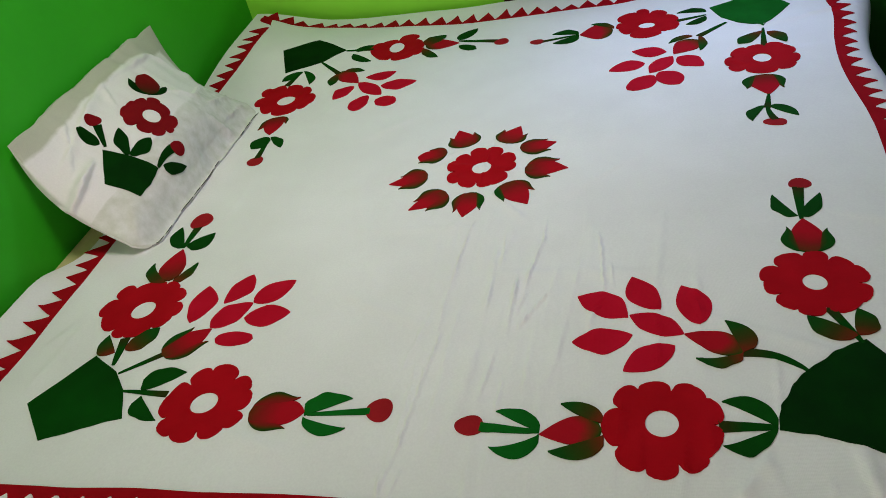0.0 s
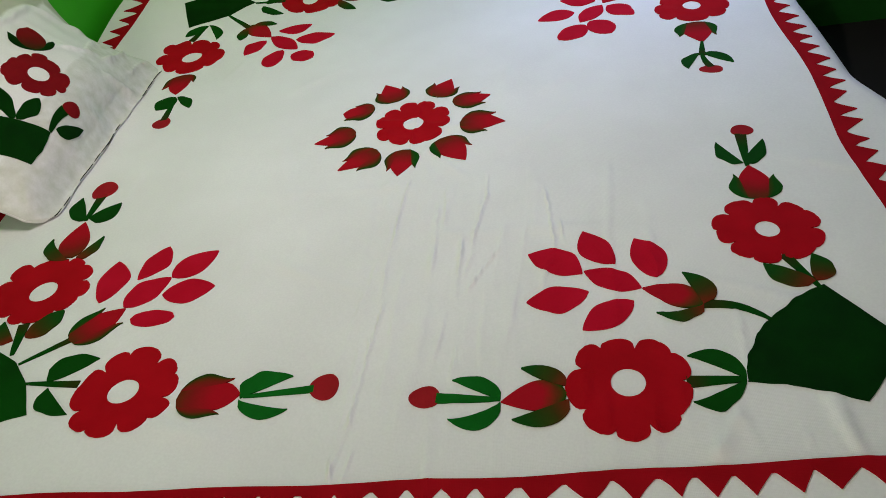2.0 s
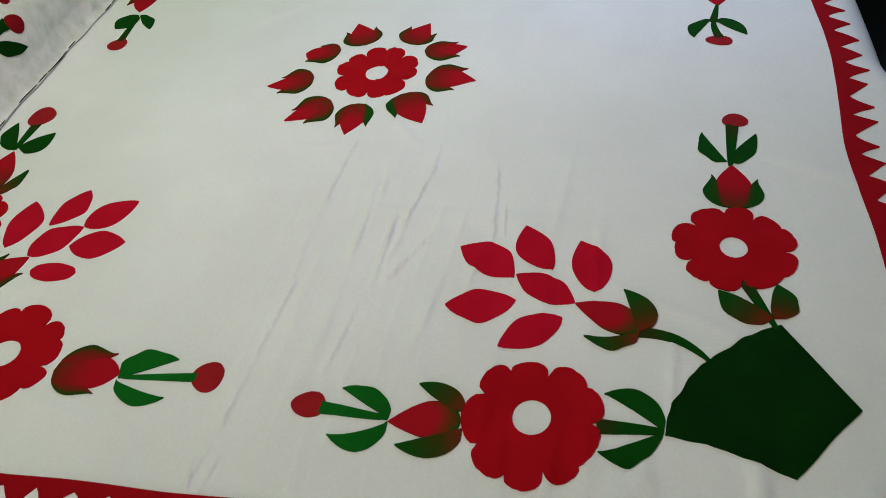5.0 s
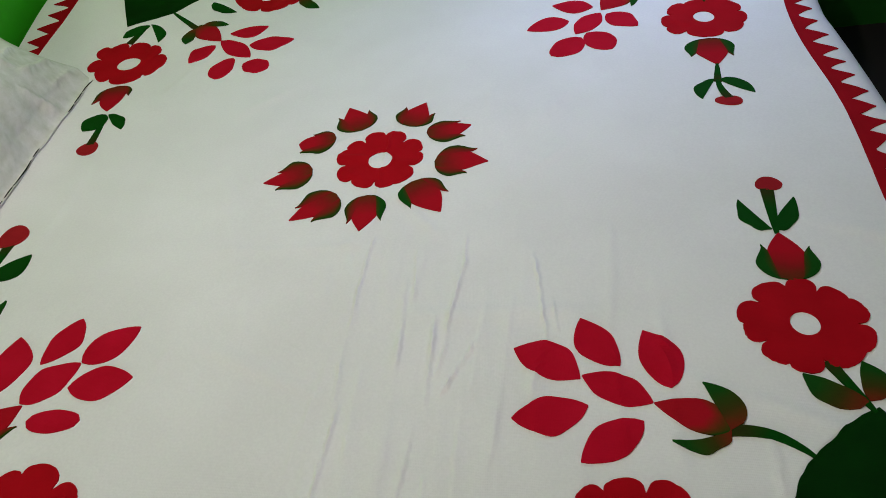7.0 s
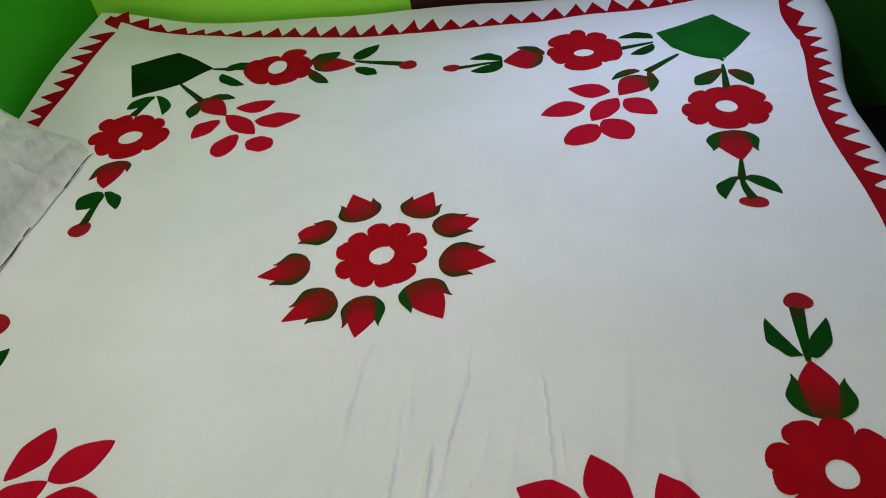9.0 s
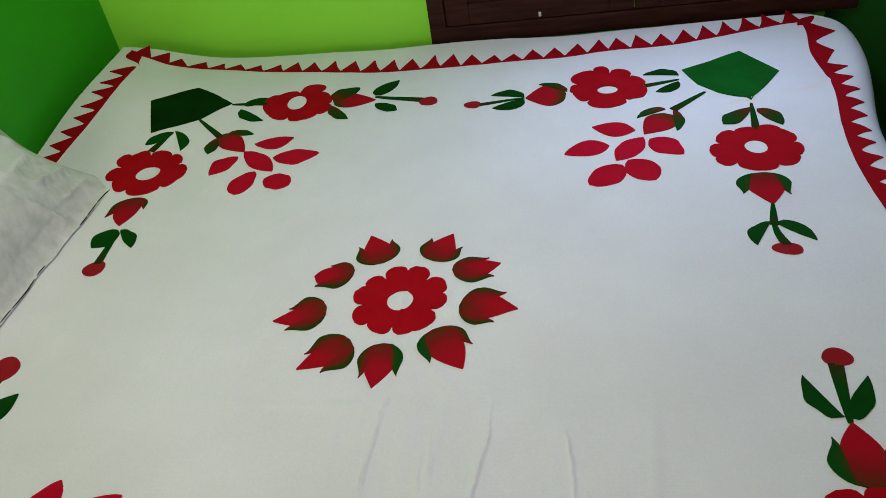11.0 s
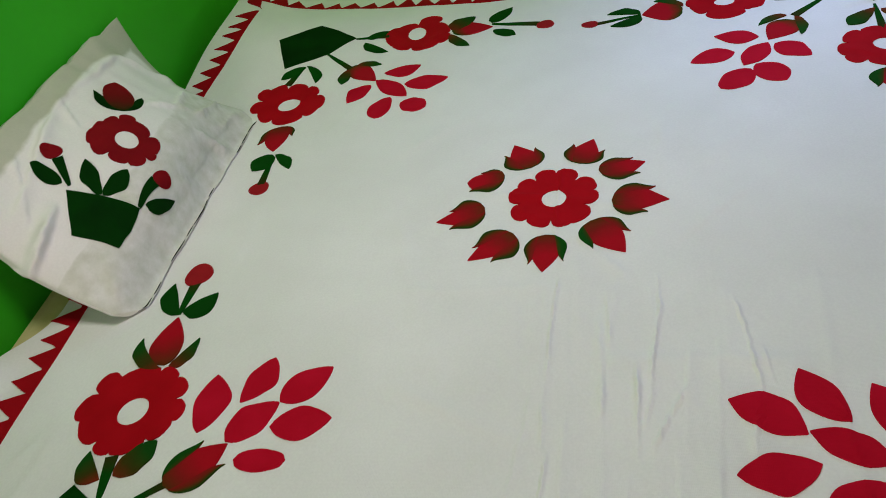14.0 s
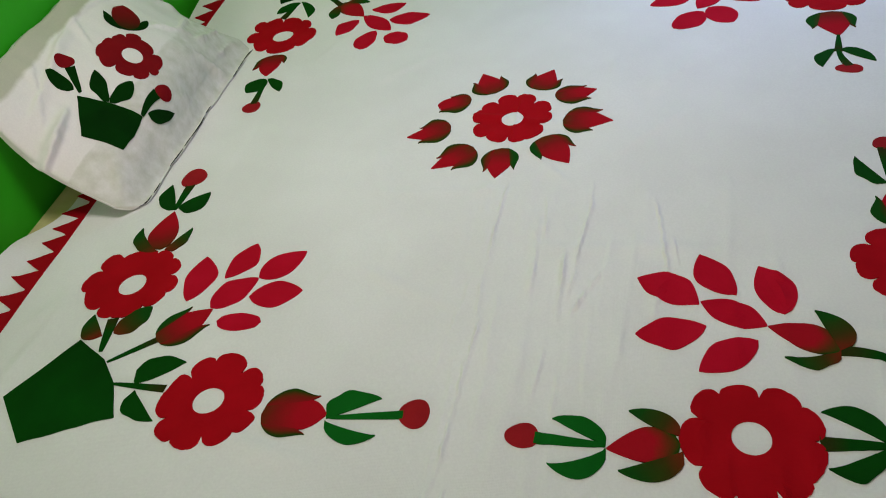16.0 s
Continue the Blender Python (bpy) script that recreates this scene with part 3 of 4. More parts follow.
def cut_bud(x0, y0, x1, y1, left, right, point=1.15, dyes=(LOBE, LOBE)):
    """A broad bud cut from one dyed piece, between two pointed side lobes.
    left, right: for each side the half width, how far up the lobe ends and how far out its tip lies. point: how straight the tip tapers."""
    dx, dy = x1 - x0, y1 - y0
    size = math.hypot(dx, dy)
    nx, ny = -dy / size, dx / size

    def at(q, o):
        return (x0 + dx * q + nx * o, y0 + dy * q + ny * o)

    def outer(q, wide, reach, out):
        """The rounded outline, from the base to the lobe's tip."""
        k = q / reach
        round_base = math.sqrt(max(0.0, 1 - (1 - min(1, k / 0.55)) ** 2))
        return wide * round_base + (out - wide) * smoothstep(0.45, 1.0, k)

    def inner(q, wide, reach, out):
        """The edge of the red middle: under the lobe, then straight to the tip."""
        notch = reach - 0.15
        broad = min(0.74 * out, 0.66 * wide)
        if q < notch:
            return min(outer(q, wide, reach, out) * 0.82, broad * (0.62 + 0.38 * q / notch))
        return broad * max(0.0, 1 - ((q - notch) / (1 - notch)) ** point)

    grid = []
    for r in range(25):
        q = r / 24
        a, b = inner(q, *left) + 0.0006, -inner(q, *right) - 0.0006
        grid.append([at(q, b + (a - b) * c / 9) for c in range(10)])
    made = sew("flower_bud", grid, WREATH_BUD)
    for side, shape, dye in ((1, left, dyes[0]), (-1, right, dyes[1])):
        wide, reach, out = shape
        notch = reach - 0.15
        rows = []
        for k in range(6):
            row = []
            for c in range(21):
                q = reach * c / 20
                low = inner(q, *shape) if q < notch else inner(notch, *shape) + (out - inner(notch, *shape)) * ((q - notch) / 0.15) ** 1.2
                row.append(at(q, side * (low - 0.0008 + (max(outer(q, *shape), low + 0.001) - low) * k / 5)))
            rows.append(row)
        sew("bud_lobe", rows, dye)
    return made


def stem(x0, y0, x1, y1, wide, bow=0.0, mat=None):
    dx, dy = x1 - x0, y1 - y0
    size = math.hypot(dx, dy)
    nx, ny = -dy / size, dx / size
    grid = []
    for r in range(9):
        s = r / 8
        half = wide * 0.55 * (0.30 + 0.70 * s ** 0.7)
        off = bow * math.sin(math.pi * s)
        grid.append([(x0 + dx * s + nx * (off + half * k), y0 + dy * s + ny * (off + half * k)) for k in (-1, 0, 1)])
    return sew("flower_stem", grid, mat or Cloth.stem)


def head(x, y, rx, ry, degrees=0):
    """The small round red end of a sprig."""
    grid = []
    ca, sa = math.cos(radians(degrees)), math.sin(radians(degrees))
    ph = shape_rng.uniform(0, 6)
    for f in (0.1, 0.4, 0.7, 1.0):
        row = []
        for k in range(28):
            t = 2 * math.pi * k / 28
            q = f * (1 + 0.05 * math.sin(3 * t + ph))
            a, b = rx * q * math.cos(t), ry * q * math.sin(t)
            row.append((x + ca * a - sa * b, y + sa * a + ca * b))
        grid.append(row)
    return sew("round_berry", grid, DULL_RED if Cloth.red is RED else Cloth.red, True, False)


def flower(x, y, hx, hy, petals):
    """A scalloped flower with a hole at its middle, through which the white ground shows.
    petals: for each, the angle and radius of the notch before it, and those of its round end."""
    outline = []
    n = len(petals)
    for k, (a0, r0, b, s) in enumerate(petals):
        a1, r1 = petals[(k + 1) % n][:2]
        b, a1 = a0 + (b - a0) % 360, a0 + (a1 - a0) % 360
        for q in range(7):
            f = q / 7
            outline.append((radians(a0 + (b - a0) * f), r0 + (s - r0) * math.sqrt(1 - (1 - f) ** 2) if s > r0 else r0 + (s - r0) * f))
        for q in range(7):
            f = q / 7
            outline.append((radians(b + (a1 - b) * f), r1 + (s - r1) * math.sqrt(1 - f ** 2.2) if s > r1 else s + (r1 - s) * f))
    outline = [(t, r + cut_rng.uniform(-0.0006, 0.0006)) for t, r in outline]
    grid = []
    for f in (0.0, 0.125, 0.25, 0.375, 0.5, 0.625, 0.75, 0.875, 1.0):
        row = []
        for t, r in outline:
            ix, iy = hx * math.cos(t), hy * math.sin(t)
            row.append((x + ix + (r * math.cos(t) - ix) * f, y + iy + (r * math.sin(t) - iy) * f))
        grid.append(row)
    return sew("flower", grid, Cloth.red, True, True, "scalloped red cotton flower with an open centre")


def pot(*corners, mat=GREEN):
    """A flower pot cut from green cloth, from its corners."""
    cx, cy = sum(c[0] for c in corners) / len(corners), sum(c[1] for c in corners) / len(corners)
    outline = []
    n = len(corners)
    for k in range(n):
        (xa, ya), (xb, yb) = corners[k], corners[(k + 1) % n]
        for s in range(10):
            q = s / 10
            wob = 0.0012 * math.sin(math.pi * q) * math.sin(5 * q + 3 * k)
            outline.append((xa + (xb - xa) * q + wob, ya + (yb - ya) * q - wob))
    grid = [[(cx + (x - cx) * f, cy + (y - cy) * f) for x, y in outline] for f in (0.04, 0.2, 0.4, 0.6, 0.8, 0.92, 1.0)]
    return sew("flower_pot", grid, mat, True, False, "green cotton flower pot")


# applique: the group by the bed's foot and open side
flower(0.661, -0.476, 0.020, 0.022, [(175, 0.082, -169, 0.086), (-156, 0.064, -141, 0.087), (-121, 0.079, -105, 0.088), (-86, 0.064, -62, 0.086), (-41, 0.084, -19, 0.091), (-5, 0.068, 12, 0.093), (30, 0.085, 47, 0.088), (60, 0.068, 74, 0.089), (95, 0.073, 122, 0.090), (139, 0.065, 160, 0.092)])
flower(0.381, -0.788, 0.025, 0.026, [(155, 0.070, -174, 0.092), (-146, 0.079, -124, 0.099), (-109, 0.087, -93, 0.101), (-76, 0.076, -64, 0.098), (-46, 0.089, -23, 0.091), (-3, 0.075, 15, 0.094), (35, 0.085, 55, 0.092), (74, 0.066, 95, 0.086), (115, 0.077, 127, 0.093)])
leaf("red", 0.338, -0.550, 0.248, -0.490, 0.023, 0.040, 0.50)
leaf("red", 0.395, -0.532, 0.349, -0.442, 0.035, 0.021, 0.49)
leaf("red", 0.458, -0.574, 0.436, -0.471, 0.023, 0.036, 0.44)
leaf("red", 0.430, -0.595, 0.341, -0.545, 0.024, 0.026, 0.49)
leaf("red", 0.344, -0.595, 0.240, -0.608, 0.036, 0.024, 0.50)
leaf("red", 0.413, -0.623, 0.326, -0.679, 0.025, 0.028, 0.46)
bud("bud", 0.519, -0.643, 0.431, -0.596, 0.019, 0.031, 0.52)
leaf("sepal", 0.519, -0.643, 0.500, -0.568, -0.000, 0.034, 0.44)
leaf("sepal", 0.519, -0.643, 0.444, -0.654, 0.026, -0.005, 0.46)
stem(0.609, -0.687, 0.519, -0.643, 0.017, -0.013)
leaf("sepal", 0.697, -0.611, 0.631, -0.562, 0.030, 0.008, 0.48)
leaf("sepal", 0.700, -0.609, 0.712, -0.547, 0.006, 0.031, 0.52)
stem(0.701, -0.627, 0.669, -0.543, 0.016)
leaf("green", 0.545, -0.796, 0.473, -0.746, -0.002, 0.033, 0.55)
leaf("green", 0.545, -0.796, 0.465, -0.831, 0.030, -0.003, 0.63)
stem(0.545, -0.796, 0.463, -0.795, 0.020)
bud("bud", 0.291, -0.800, 0.194, -0.809, 0.025, 0.029, 0.49)
leaf("sepal", 0.291, -0.786, 0.226, -0.748, 0.006, 0.021, 0.47)
leaf("sepal", 0.293, -0.812, 0.209, -0.842, 0.030, 0.000, 0.47)
leaf("fresh", 0.193, -0.804, 0.120, -0.763, 0.001, 0.025, 0.52)
leaf("fresh", 0.193, -0.809, 0.115, -0.835, 0.034, -0.006, 0.52)
stem(0.193, -0.804, 0.096, -0.795, 0.017, 0.0, FRESH_OR_LIT)
head(0.079, -0.792, 0.024, 0.020, 1)
cut_bud(0.668, -0.391, 0.678, -0.287, (0.046, 0.74, 0.032), (0.050, 0.70, 0.040), 1.4, (GREEN_LOBE, GREEN_LOBE))
leaf("green", 0.671, -0.277, 0.637, -0.200, 0.026, 0.000, 0.44)
leaf("green", 0.673, -0.277, 0.726, -0.204, 0.005, 0.024, 0.40)
stem(0.676, -0.288, 0.690, -0.178, 0.020)
head(0.696, -0.165, 0.022, 0.018, -4)
pot((0.707, -0.619), (0.782, -0.747), (0.691, -0.846), (0.641, -0.826), (0.595, -0.809), (0.546, -0.801), (0.556, -0.756), (0.582, -0.712), (0.613, -0.680), (0.657, -0.644))
# applique: the group by the foot and the wall
flower(-0.701, -0.479, 0.028, 0.028, [(156, 0.094, 175, 0.114), (-169, 0.096, -155, 0.094), (-124, 0.068, -109, 0.088), (-95, 0.081, -77, 0.087), (-49, 0.074, -32, 0.090), (-15, 0.085, -3, 0.097), (18, 0.072, 34, 0.098), (51, 0.088, 68, 0.099), (79, 0.086, 102, 0.098), (127, 0.094, 139, 0.121)])
flower(-0.429, -0.744, 0.027, 0.025, [(169, 0.086, -174, 0.089), (-151, 0.068, -135, 0.093), (-116, 0.081, -98, 0.090), (-77, 0.066, -60, 0.091), (-42, 0.085, -21, 0.097), (-13, 0.074, 8, 0.093), (21, 0.085, 38, 0.093), (54, 0.065, 82, 0.096), (102, 0.080, 114, 0.092), (138, 0.064, 147, 0.086)])
leaf("red", -0.563, -0.526, -0.568, -0.408, 0.024, 0.039, 0.48)
leaf("red", -0.506, -0.469, -0.470, -0.376, 0.021, 0.035, 0.53)
leaf("red", -0.435, -0.470, -0.360, -0.401, 0.031, 0.030, 0.44)
leaf("red", -0.506, -0.544, -0.436, -0.471, 0.037, 0.026, 0.44)
leaf("red", -0.438, -0.519, -0.339, -0.503, 0.031, 0.033, 0.47)
leaf("red", -0.480, -0.577, -0.395, -0.578, 0.019, 0.021, 0.50, 0.42)
cut_bud(-0.582, -0.620, -0.500, -0.548, (0.040, 0.74, 0.034), (0.043, 0.84, 0.034), 1.3, (GREEN_LOBE, LOBE))
stem(-0.657, -0.668, -0.576, -0.616, 0.012)
leaf("sepal", -0.700, -0.608, -0.742, -0.557, 0.034, 0.001, 0.48)
leaf("sepal", -0.678, -0.602, -0.628, -0.539, 0.020, 0.028, 0.53)
stem(-0.683, -0.644, -0.697, -0.567, 0.020)
leaf("green", -0.582, -0.710, -0.502, -0.667, 0.038, 0.008, 0.38)
leaf("green", -0.572, -0.727, -0.512, -0.784, -0.000, 0.032, 0.38)
stem(-0.619, -0.714, -0.518, -0.722, 0.013)
cut_bud(-0.328, -0.768, -0.221, -0.764, (0.049, 0.84, 0.034), (0.041, 0.74, 0.036), 2.2)
leaf("fresh", -0.220, -0.772, -0.140, -0.733, 0.036, 0.001, 0.39)
leaf("fresh", -0.221, -0.776, -0.137, -0.798, -0.003, 0.027, 0.51)
stem(-0.215, -0.770, -0.101, -0.761, 0.013, 0.0, FRESH_OR_LIT)
head(-0.084, -0.759, 0.024, 0.025, 0)
pot((-0.739, -0.617), (-0.665, -0.662), (-0.620, -0.712), (-0.585, -0.780), (-0.655, -0.802), (-0.738, -0.831), (-0.824, -0.743), mat=LEAF)
bud("dark", -0.686, -0.381, -0.706, -0.263, 0.038, 0.025, 0.44)
leaf("sepal", -0.689, -0.387, -0.756, -0.315, 0.035, -0.006, 0.60)
leaf("sepal", -0.674, -0.384, -0.638, -0.320, 0.003, 0.023, 0.37)
leaf("green", -0.709, -0.256, -0.753, -0.168, 0.034, 0.003, 0.52)
leaf("green", -0.702, -0.252, -0.645, -0.202, 0.011, 0.040, 0.42)
stem(-0.709, -0.256, -0.706, -0.164, 0.020)
head(-0.709, -0.145, 0.029, 0.032, -7)
# applique: the group in the corner of the room
flower(-0.690, 0.485, 0.031, 0.027, [(160, 0.083, 177, 0.112), (-166, 0.085, -142, 0.089), (-120, 0.066, -85, 0.085), (-46, 0.072, -32, 0.089), (-17, 0.091, 2, 0.098), (26, 0.071, 46, 0.092), (61, 0.077, 85, 0.091), (105, 0.074, 117, 0.103), (133, 0.105, 144, 0.124)])
flower(-0.383, 0.790, 0.025, 0.037, [(146, 0.068, -160, 0.091), (-135, 0.088, -118, 0.093), (-96, 0.077, -73, 0.096), (-41, 0.088, -20, 0.101), (-3, 0.086, 9, 0.094), (49, 0.081, 62, 0.114), (94, 0.052, 119, 0.066)])
leaf("red", -0.446, 0.590, -0.350, 0.616, 0.014, 0.038, 0.49)
leaf("red", -0.382, 0.526, -0.269, 0.541, 0.025, 0.039, 0.47)
leaf("red", -0.464, 0.558, -0.369, 0.469, 0.028, 0.025, 0.51)
leaf("red", -0.474, 0.537, -0.527, 0.466, 0.020, 0.033, 0.48)
leaf("red", -0.438, 0.380, -0.412, 0.470, 0.036, 0.022, 0.45, 0.60)
leaf("red", -0.380, 0.438, -0.312, 0.408, 0.032, 0.028, 0.50, 0.50)
bud("bud", -0.552, 0.630, -0.464, 0.558, 0.035, 0.025, 0.55)
leaf("sepal", -0.529, 0.637, -0.462, 0.637, 0.017, 0.006, 0.46)
leaf("sepal", -0.551, 0.620, -0.559, 0.555, 0.014, 0.018, 0.58)
stem(-0.627, 0.704, -0.546, 0.625, 0.016)
leaf("green", -0.523, 0.771, -0.464, 0.811, 0.014, 0.015, 0.44)
leaf("green", -0.527, 0.750, -0.454, 0.700, 0.005, 0.027, 0.46)
stem(-0.557, 0.774, -0.460, 0.781, 0.014)
leaf("green", -0.680, 0.650, -0.742, 0.604, 0.013, 0.020, 0.60)
leaf("green", -0.677, 0.654, -0.637, 0.573, 0.028, 0.000, 0.60)
stem(-0.685, 0.650, -0.716, 0.575, 0.018)
bud("bud", -0.284, 0.793, -0.169, 0.797, 0.041, 0.033, 0.47)
leaf("sepal", -0.285, 0.799, -0.224, 0.871, 0.035, 0.022, 0.47)
leaf("sepal", -0.286, 0.771, -0.227, 0.700, 0.007, 0.026, 0.53)
pot((-0.792, 0.791), (-0.677, 0.859), (-0.619, 0.824), (-0.558, 0.779), (-0.627, 0.704), (-0.744, 0.653))
leaf("green", -0.174, 0.824, -0.119, 0.910, 0.025, 0.021, 0.43)
leaf("green", -0.166, 0.774, -0.102, 0.732, 0.018, 0.019, 0.53)
stem(-0.172, 0.814, -0.040, 0.779, 0.020)
head(-0.022, 0.769, 0.024, 0.023, -10)
cut_bud(-0.686, 0.390, -0.678, 0.283, (0.041, 0.46, 0.038), (0.048, 0.62, 0.050), 2.0)
leaf("green", -0.673, 0.267, -0.710, 0.208, 0.030, 0.031, 0.53)
leaf("green", -0.666, 0.266, -0.614, 0.202, 0.022, 0.007, 0.56)
stem(-0.670, 0.260, -0.668, 0.148, 0.017)
head(-0.668, 0.135, 0.024, 0.024, -5)
# applique: the group by the shutters
flower(0.436, 0.751, 0.025, 0.022, [(150, 0.078, 160, 0.095), (-178, 0.086, -149, 0.084), (-136, 0.065, -106, 0.095), (-54, 0.067, -44, 0.079), (-35, 0.091, -16, 0.097), (6, 0.086, 30, 0.103), (48, 0.091, 70, 0.122), (82, 0.095, 93, 0.140), (103, 0.119, 116, 0.128)])
flower(0.720, 0.441, 0.023, 0.027, [(163, 0.070, -174, 0.097), (-160, 0.091, -146, 0.102), (-131, 0.075, -100, 0.092), (-69, 0.080, -49, 0.096), (-30, 0.085, -12, 0.094), (6, 0.076, 28, 0.095), (45, 0.093, 57, 0.098), (77, 0.068, 93, 0.082), (114, 0.074, 133, 0.089)])
leaf("red", 0.385, 0.570, 0.480, 0.541, 0.028, 0.033, 0.55)
leaf("red", 0.417, 0.484, 0.317, 0.460, 0.025, 0.037, 0.44)
leaf("red", 0.494, 0.508, 0.427, 0.422, 0.027, 0.029, 0.48)
leaf("red", 0.507, 0.500, 0.570, 0.430, 0.034, 0.030, 0.45)
leaf("red", 0.438, 0.402, 0.364, 0.335, 0.038, 0.030, 0.50, 0.60)
leaf("red", 0.452, 0.420, 0.500, 0.340, 0.038, 0.032, 0.50, 0.60)
bud("bud", 0.574, 0.599, 0.498, 0.523, 0.031, 0.042, 0.48)
leaf("sepal", 0.559, 0.630, 0.490, 0.596, 0.001, 0.022, 0.40)
leaf("sepal", 0.576, 0.620, 0.571, 0.530, 0.021, 0.003, 0.53)
stem(0.662, 0.701, 0.576, 0.625, 0.018)
leaf("green", 0.617, 0.804, 0.531, 0.821, 0.000, 0.033, 0.49)
leaf("green", 0.610, 0.767, 0.550, 0.722, 0.027, 0.005, 0.52)
stem(0.613, 0.779, 0.528, 0.758, 0.015)
leaf("sepal", 0.747, 0.608, 0.674, 0.544, 0.021, 0.021, 0.67)
leaf("sepal", 0.758, 0.599, 0.796, 0.524, 0.027, 0.009, 0.51)
stem(0.752, 0.629, 0.736, 0.510, 0.016)
bud("bud", 0.333, 0.746, 0.231, 0.740, 0.054, 0.058, 0.36)
leaf("sepal", 0.336, 0.758, 0.267, 0.809, 0.001, 0.025, 0.57)
leaf("green", 0.228, 0.746, 0.143, 0.769, 0.001, 0.033, 0.52)
leaf("green", 0.228, 0.733, 0.148, 0.700, 0.032, 0.007, 0.49)
stem(0.228, 0.741, 0.113, 0.725, 0.012)
head(0.096, 0.728, 0.022, 0.017, -10)
cut_bud(0.712, 0.341, 0.704, 0.233, (0.046, 0.70, 0.038), (0.060, 0.68, 0.050), 1.2, (GREEN_LOBE, GREEN_LOBE))
leaf("green", 0.685, 0.177, 0.647, 0.111, 0.000, 0.027, 0.59)
leaf("green", 0.695, 0.175, 0.750, 0.118, 0.024, 0.004, 0.45)
stem(0.703, 0.236, 0.689, 0.168, 0.015)
stem(0.690, 0.180, 0.697, 0.106, 0.016, -0.004)
head(0.695, 0.097, 0.026, 0.016, -12)
# brighter green on this pot stands in for light from the window
pot((0.629, 0.832), (0.786, 0.910), (0.852, 0.780), (0.756, 0.644), (0.693, 0.690), (0.652, 0.746), mat=FRESH_OR_LIT)
# applique: the wreath at the middle
flower(0.004, -0.002, 0.024, 0.026, [(-175, 0.065, -150, 0.092), (-134, 0.075, -108, 0.086), (-95, 0.064, -83, 0.086), (-68, 0.083, -50, 0.089), (-25, 0.063, -3, 0.086), (11, 0.076, 32, 0.091), (51, 0.063, 70, 0.096), (87, 0.082, 102, 0.097), (120, 0.070, 135, 0.093), (148, 0.084, 165, 0.093)])
cut_bud(-0.044, 0.109, -0.082, 0.197, (0.048, 0.74, 0.033), (0.044, 0.66, 0.036))
cut_bud(0.055, 0.106, 0.087, 0.189, (0.046, 0.72, 0.036), (0.042, 0.62, 0.036))
cut_bud(0.093, 0.076, 0.184, 0.089, (0.032, 0.79, 0.021), (0.044, 0.82, 0.034))
cut_bud(0.113, -0.025, 0.217, -0.036, (0.052, 0.76, 0.041), (0.043, 0.64, 0.034))
cut_bud(0.071, -0.080, 0.129, -0.170, (0.046, 0.63, 0.041), (0.045, 0.62, 0.040), 1.5, (LOBE, GREEN_LOBE))
cut_bud(-0.011, -0.108, -0.016, -0.208, (0.042, 0.73, 0.036), (0.039, 0.77, 0.028), 1.15, (GREEN_LOBE, LOBE))
cut_bud(-0.072, -0.096, -0.154, -0.161, (0.053, 0.73, 0.035), (0.043, 0.75, 0.024))
cut_bud(-0.133, -0.009, -0.228, -0.042, (0.049, 0.81, 0.033), (0.041, 0.68, 0.022))
cut_bud(-0.098, 0.091, -0.176, 0.077, (0.046, 0.98, 0.030), (0.030, 0.60, 0.026), 3.5)

# ---- the saw-toothed red border ----


def border(inner, outward, stretches, band, tooth, seed, along, dips=(), drift=None):
    """A red band along one side of the sheet and its row of teeth. inner(s): where the band begins; along: 'x' or 'y'.
    stretches: from, to and number of teeth, end to end; drift(s): how far the teeth have crept along the band."""
    rng = random.Random(seed)

    def at(s, off):
        p = inner(s) + outward * off
        return (s, p) if along == "x" else (p, s)
    start, end = stretches[0][0], stretches[-1][1]
    steps = 4 * sum(many for _, _, many in stretches)
    grid = []
    for k in range(steps + 1):
        s = start + (end - start) * k / steps
        wob = 0.0015 * math.sin(23 * s + seed)
        grid.append([at(s, wob + (band + 0.002) * c / 3) for c in range(4)])
    sew("border_band", grid, BORDER_RED, label="narrow red cotton border band")
    for low, high, many in stretches:
        pitch = (high - low) / many
        for k in range(many):
            a, b = low + pitch * (k + rng.uniform(-0.05, 0.05)), low + pitch * (k + 1 + rng.uniform(-0.05, 0.05))
            if drift:
                a, b = a + drift(a), b + drift(b)
            size = tooth * rng.uniform(0.88, 1.10)
            for centre, wide, share in dips:
                size *= 1 - share * math.exp(-((a - centre) / wide) ** 2)
            tip = (a + b) / 2 + (b - a) * rng.uniform(-0.14, 0.14)
            bow = rng.uniform(-0.05, 0.11)
            grid = []
            for r in range(6):
                f = r / 5
                left, right = a + (tip - a) * f, b + (tip - b) * f
                pinch = bow * math.sin(math.pi * f) * (right - left)
                left, right = left + pinch, right - pinch
                if r == 5:
                    left, right = tip - 0.0006, tip + 0.0006
                grid.append([at(left + (right - left) * c / 4, band + size * f) for c in range(5)])
            sew("border_tooth", grid, BORDER_RED)


border(lambda s: -0.930 - 0.003 * math.sin(3 * s + 1), -1, ((-0.938, 0.857, 34),), 0.013, 0.031, 3, "x",
       drift=lambda s: 0.017 * math.sin(12.57 * (s - 0.28)) * math.exp(-((s - 0.28) / 0.22) ** 2))
border(lambda s: 0.968 + 0.040 * (1 - smoothstep(-0.85, 0.0, s)) + 0.040 * (1 - smoothstep(-0.95, -0.80, s)) + 0.020 * smoothstep(0.30, 0.50, s) + 0.070 * smoothstep(0.60, 0.98, s),
       1, ((-0.9434, 0.985, 33),), 0.005, 0.080, 4, "x", ((-0.57, 0.08, 0.32), (0.15, 0.13, 0.42), (-0.74, 0.18, 0.40)))
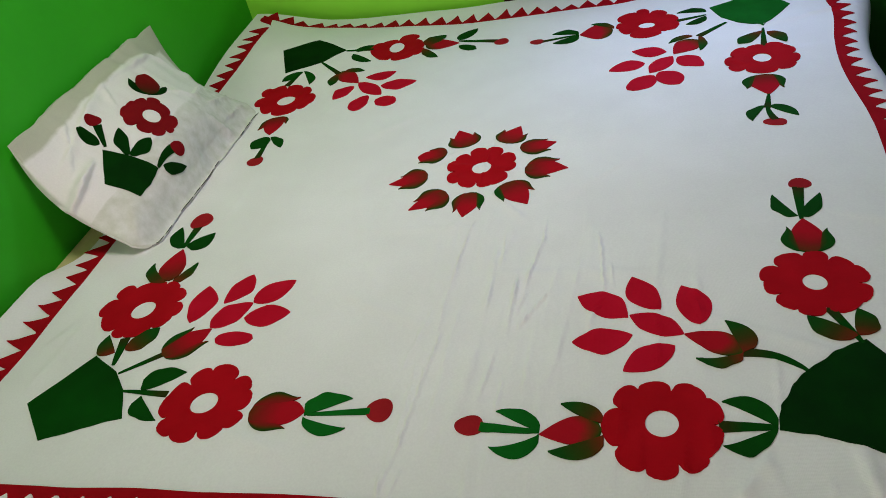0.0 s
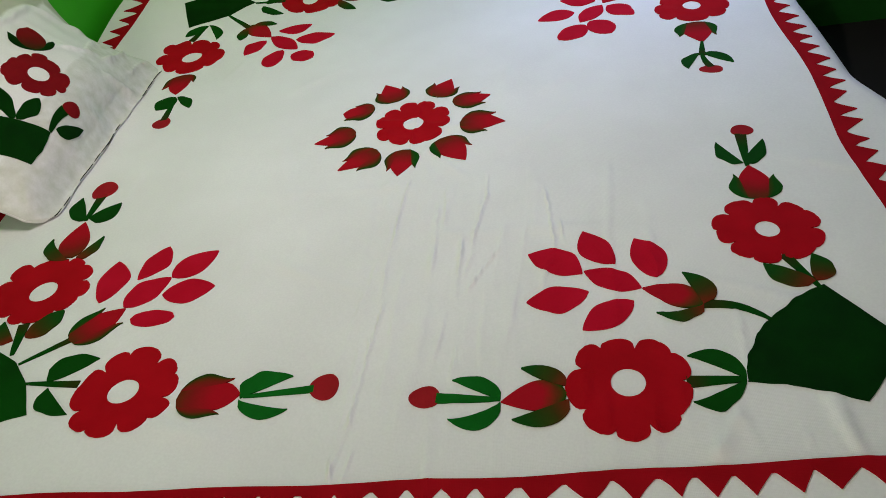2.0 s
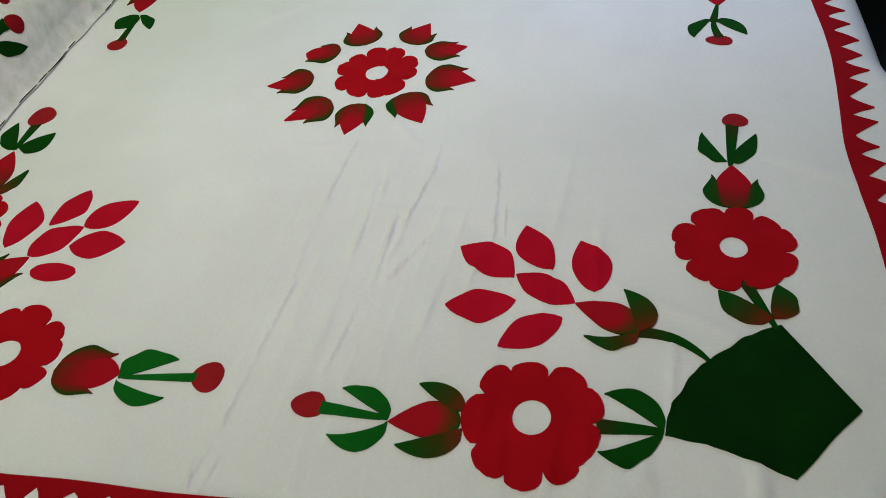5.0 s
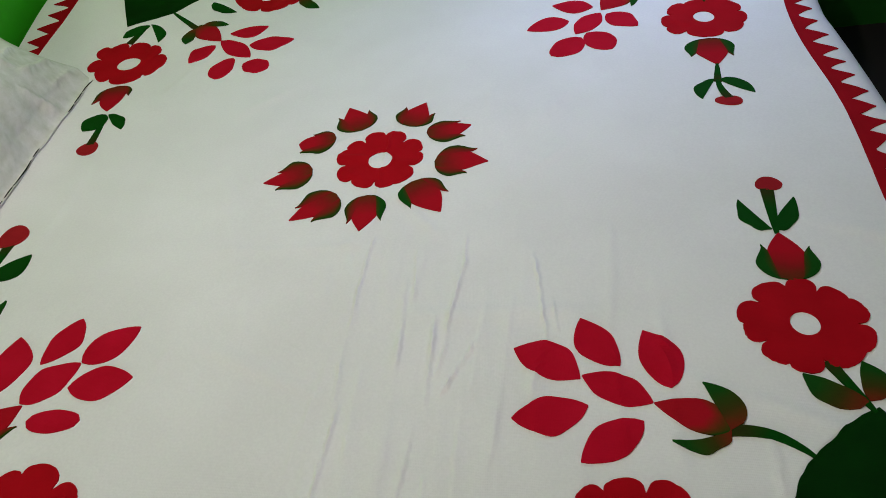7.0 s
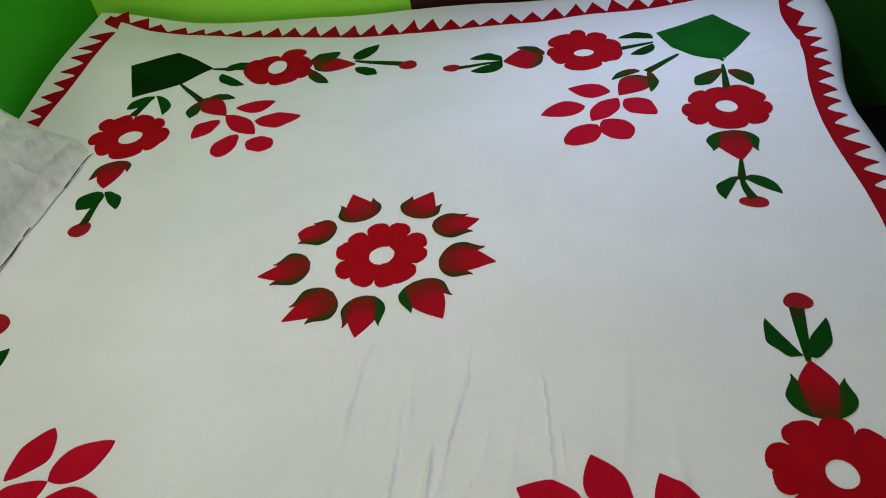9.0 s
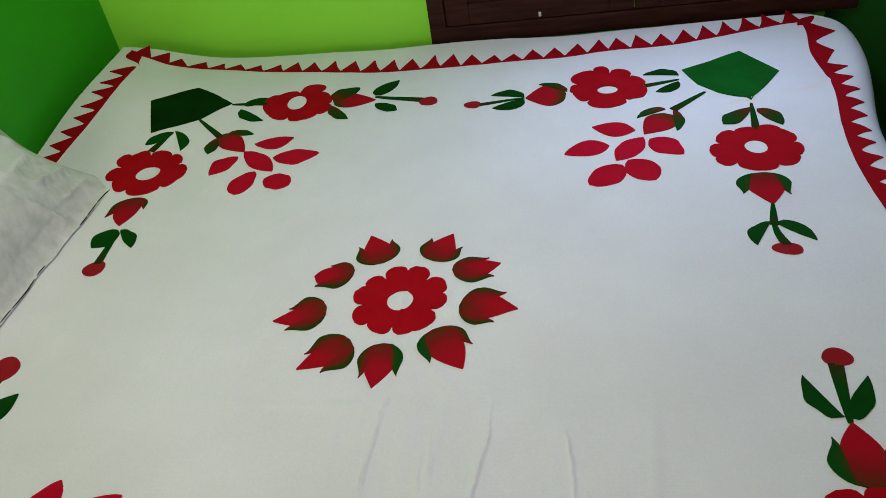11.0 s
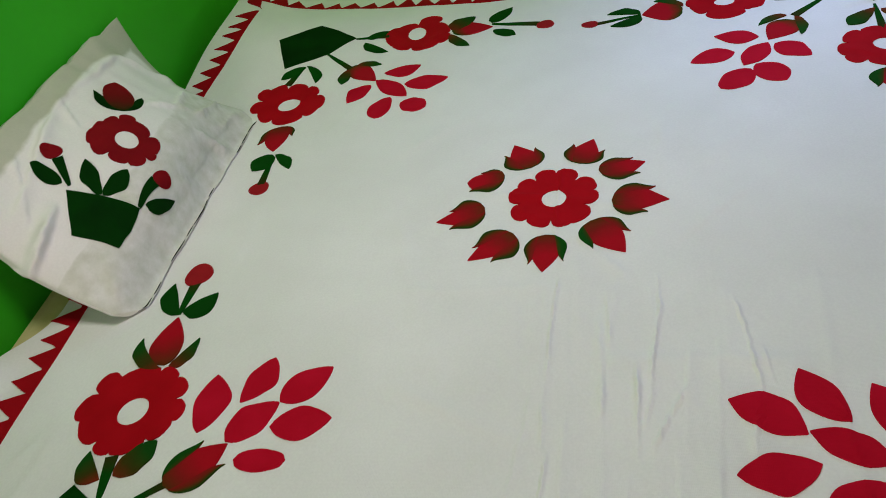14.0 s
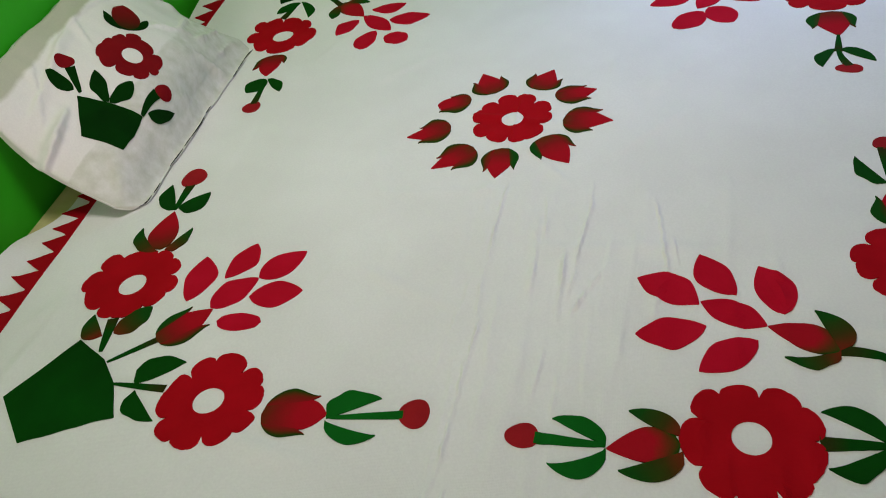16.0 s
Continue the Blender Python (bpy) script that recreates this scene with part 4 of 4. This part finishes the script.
border(lambda s: 0.863 + 0.028 * smoothstep(-0.25, 0.05, s) + 0.058 * smoothstep(0.33, 0.75, s) + 0.030 * smoothstep(0.85, 1.05, s),
       1, ((-0.947, -0.366, 11), (-0.366, 0.281, 12), (0.281, 0.803, 9), (0.803, 1.046, 2)), 0.018, 0.038, 5, "y", ((0.92, 0.10, -0.35),))
border(lambda s: -0.929 - 0.050 * math.exp(-((s - 0.46) / 0.20) ** 2) + 0.024 * smoothstep(0.70, 1.0, s) - 0.010 * math.exp(-((s + 0.78) / 0.16) ** 2),
       -1, ((-0.9197, 0.9738, 35),), 0.012, 0.053, 6, "y")
leaf("edge", -0.900, 0.985, -0.960, 1.078, 0.024, 0.020, 0.62, 1.5)
leaf("edge", 0.965, 1.040, 1.020, 1.090, 0.016, 0.016, 0.5)

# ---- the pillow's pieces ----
# red pieces here take the darker copy, shade included in the cloth colour
Cloth.thing, Cloth.place, Cloth.green, Cloth.stem, Cloth.red = pillow, staticmethod(on_pillow), GREEN, GREEN, SHADED_RED
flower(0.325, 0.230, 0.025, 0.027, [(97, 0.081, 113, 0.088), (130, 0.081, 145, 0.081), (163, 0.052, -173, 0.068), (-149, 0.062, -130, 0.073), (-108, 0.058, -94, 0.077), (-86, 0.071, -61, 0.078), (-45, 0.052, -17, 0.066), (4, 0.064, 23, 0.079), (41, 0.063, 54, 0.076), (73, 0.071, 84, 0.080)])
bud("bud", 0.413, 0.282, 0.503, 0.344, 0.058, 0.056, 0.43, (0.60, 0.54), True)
leaf("green", 0.164, 0.290, 0.169, 0.369, 0.020, 0.013, 0.51)
stem(0.166, 0.273, 0.207, 0.327, 0.021)
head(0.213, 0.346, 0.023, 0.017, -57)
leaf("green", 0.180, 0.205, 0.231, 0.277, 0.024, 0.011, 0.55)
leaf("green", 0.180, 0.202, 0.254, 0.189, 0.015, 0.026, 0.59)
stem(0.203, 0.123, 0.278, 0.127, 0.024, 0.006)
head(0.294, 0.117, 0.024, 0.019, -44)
leaf("green", 0.218, 0.116, 0.290, 0.070, 0.006, 0.022, 0.42)
pot((0.154, 0.274), (0.176, 0.211), (0.202, 0.121), (0.153, 0.111), (0.109, 0.117), (0.083, 0.215))

# black stitches along the pillow's lower seam
stitch_rng = random.Random(12)
a = 0.012
while a < 0.735:
    long = stitch_rng.uniform(0.025, 0.095)
    if stitch_rng.random() < 0.78:
        end = min(0.738, a + long)
        grid = []
        for r in range(7):
            s = a + (end - a) * r / 6
            b = 0.003 + 0.002 * math.sin(31 * s)
            half = 0.0007 * (0.3 + math.sin(math.pi * r / 6))
            grid.append([(s, b - half), (s, b + half)])
        sew("stitch", grid, THREAD)
    a += long + stitch_rng.uniform(0.002, 0.014)
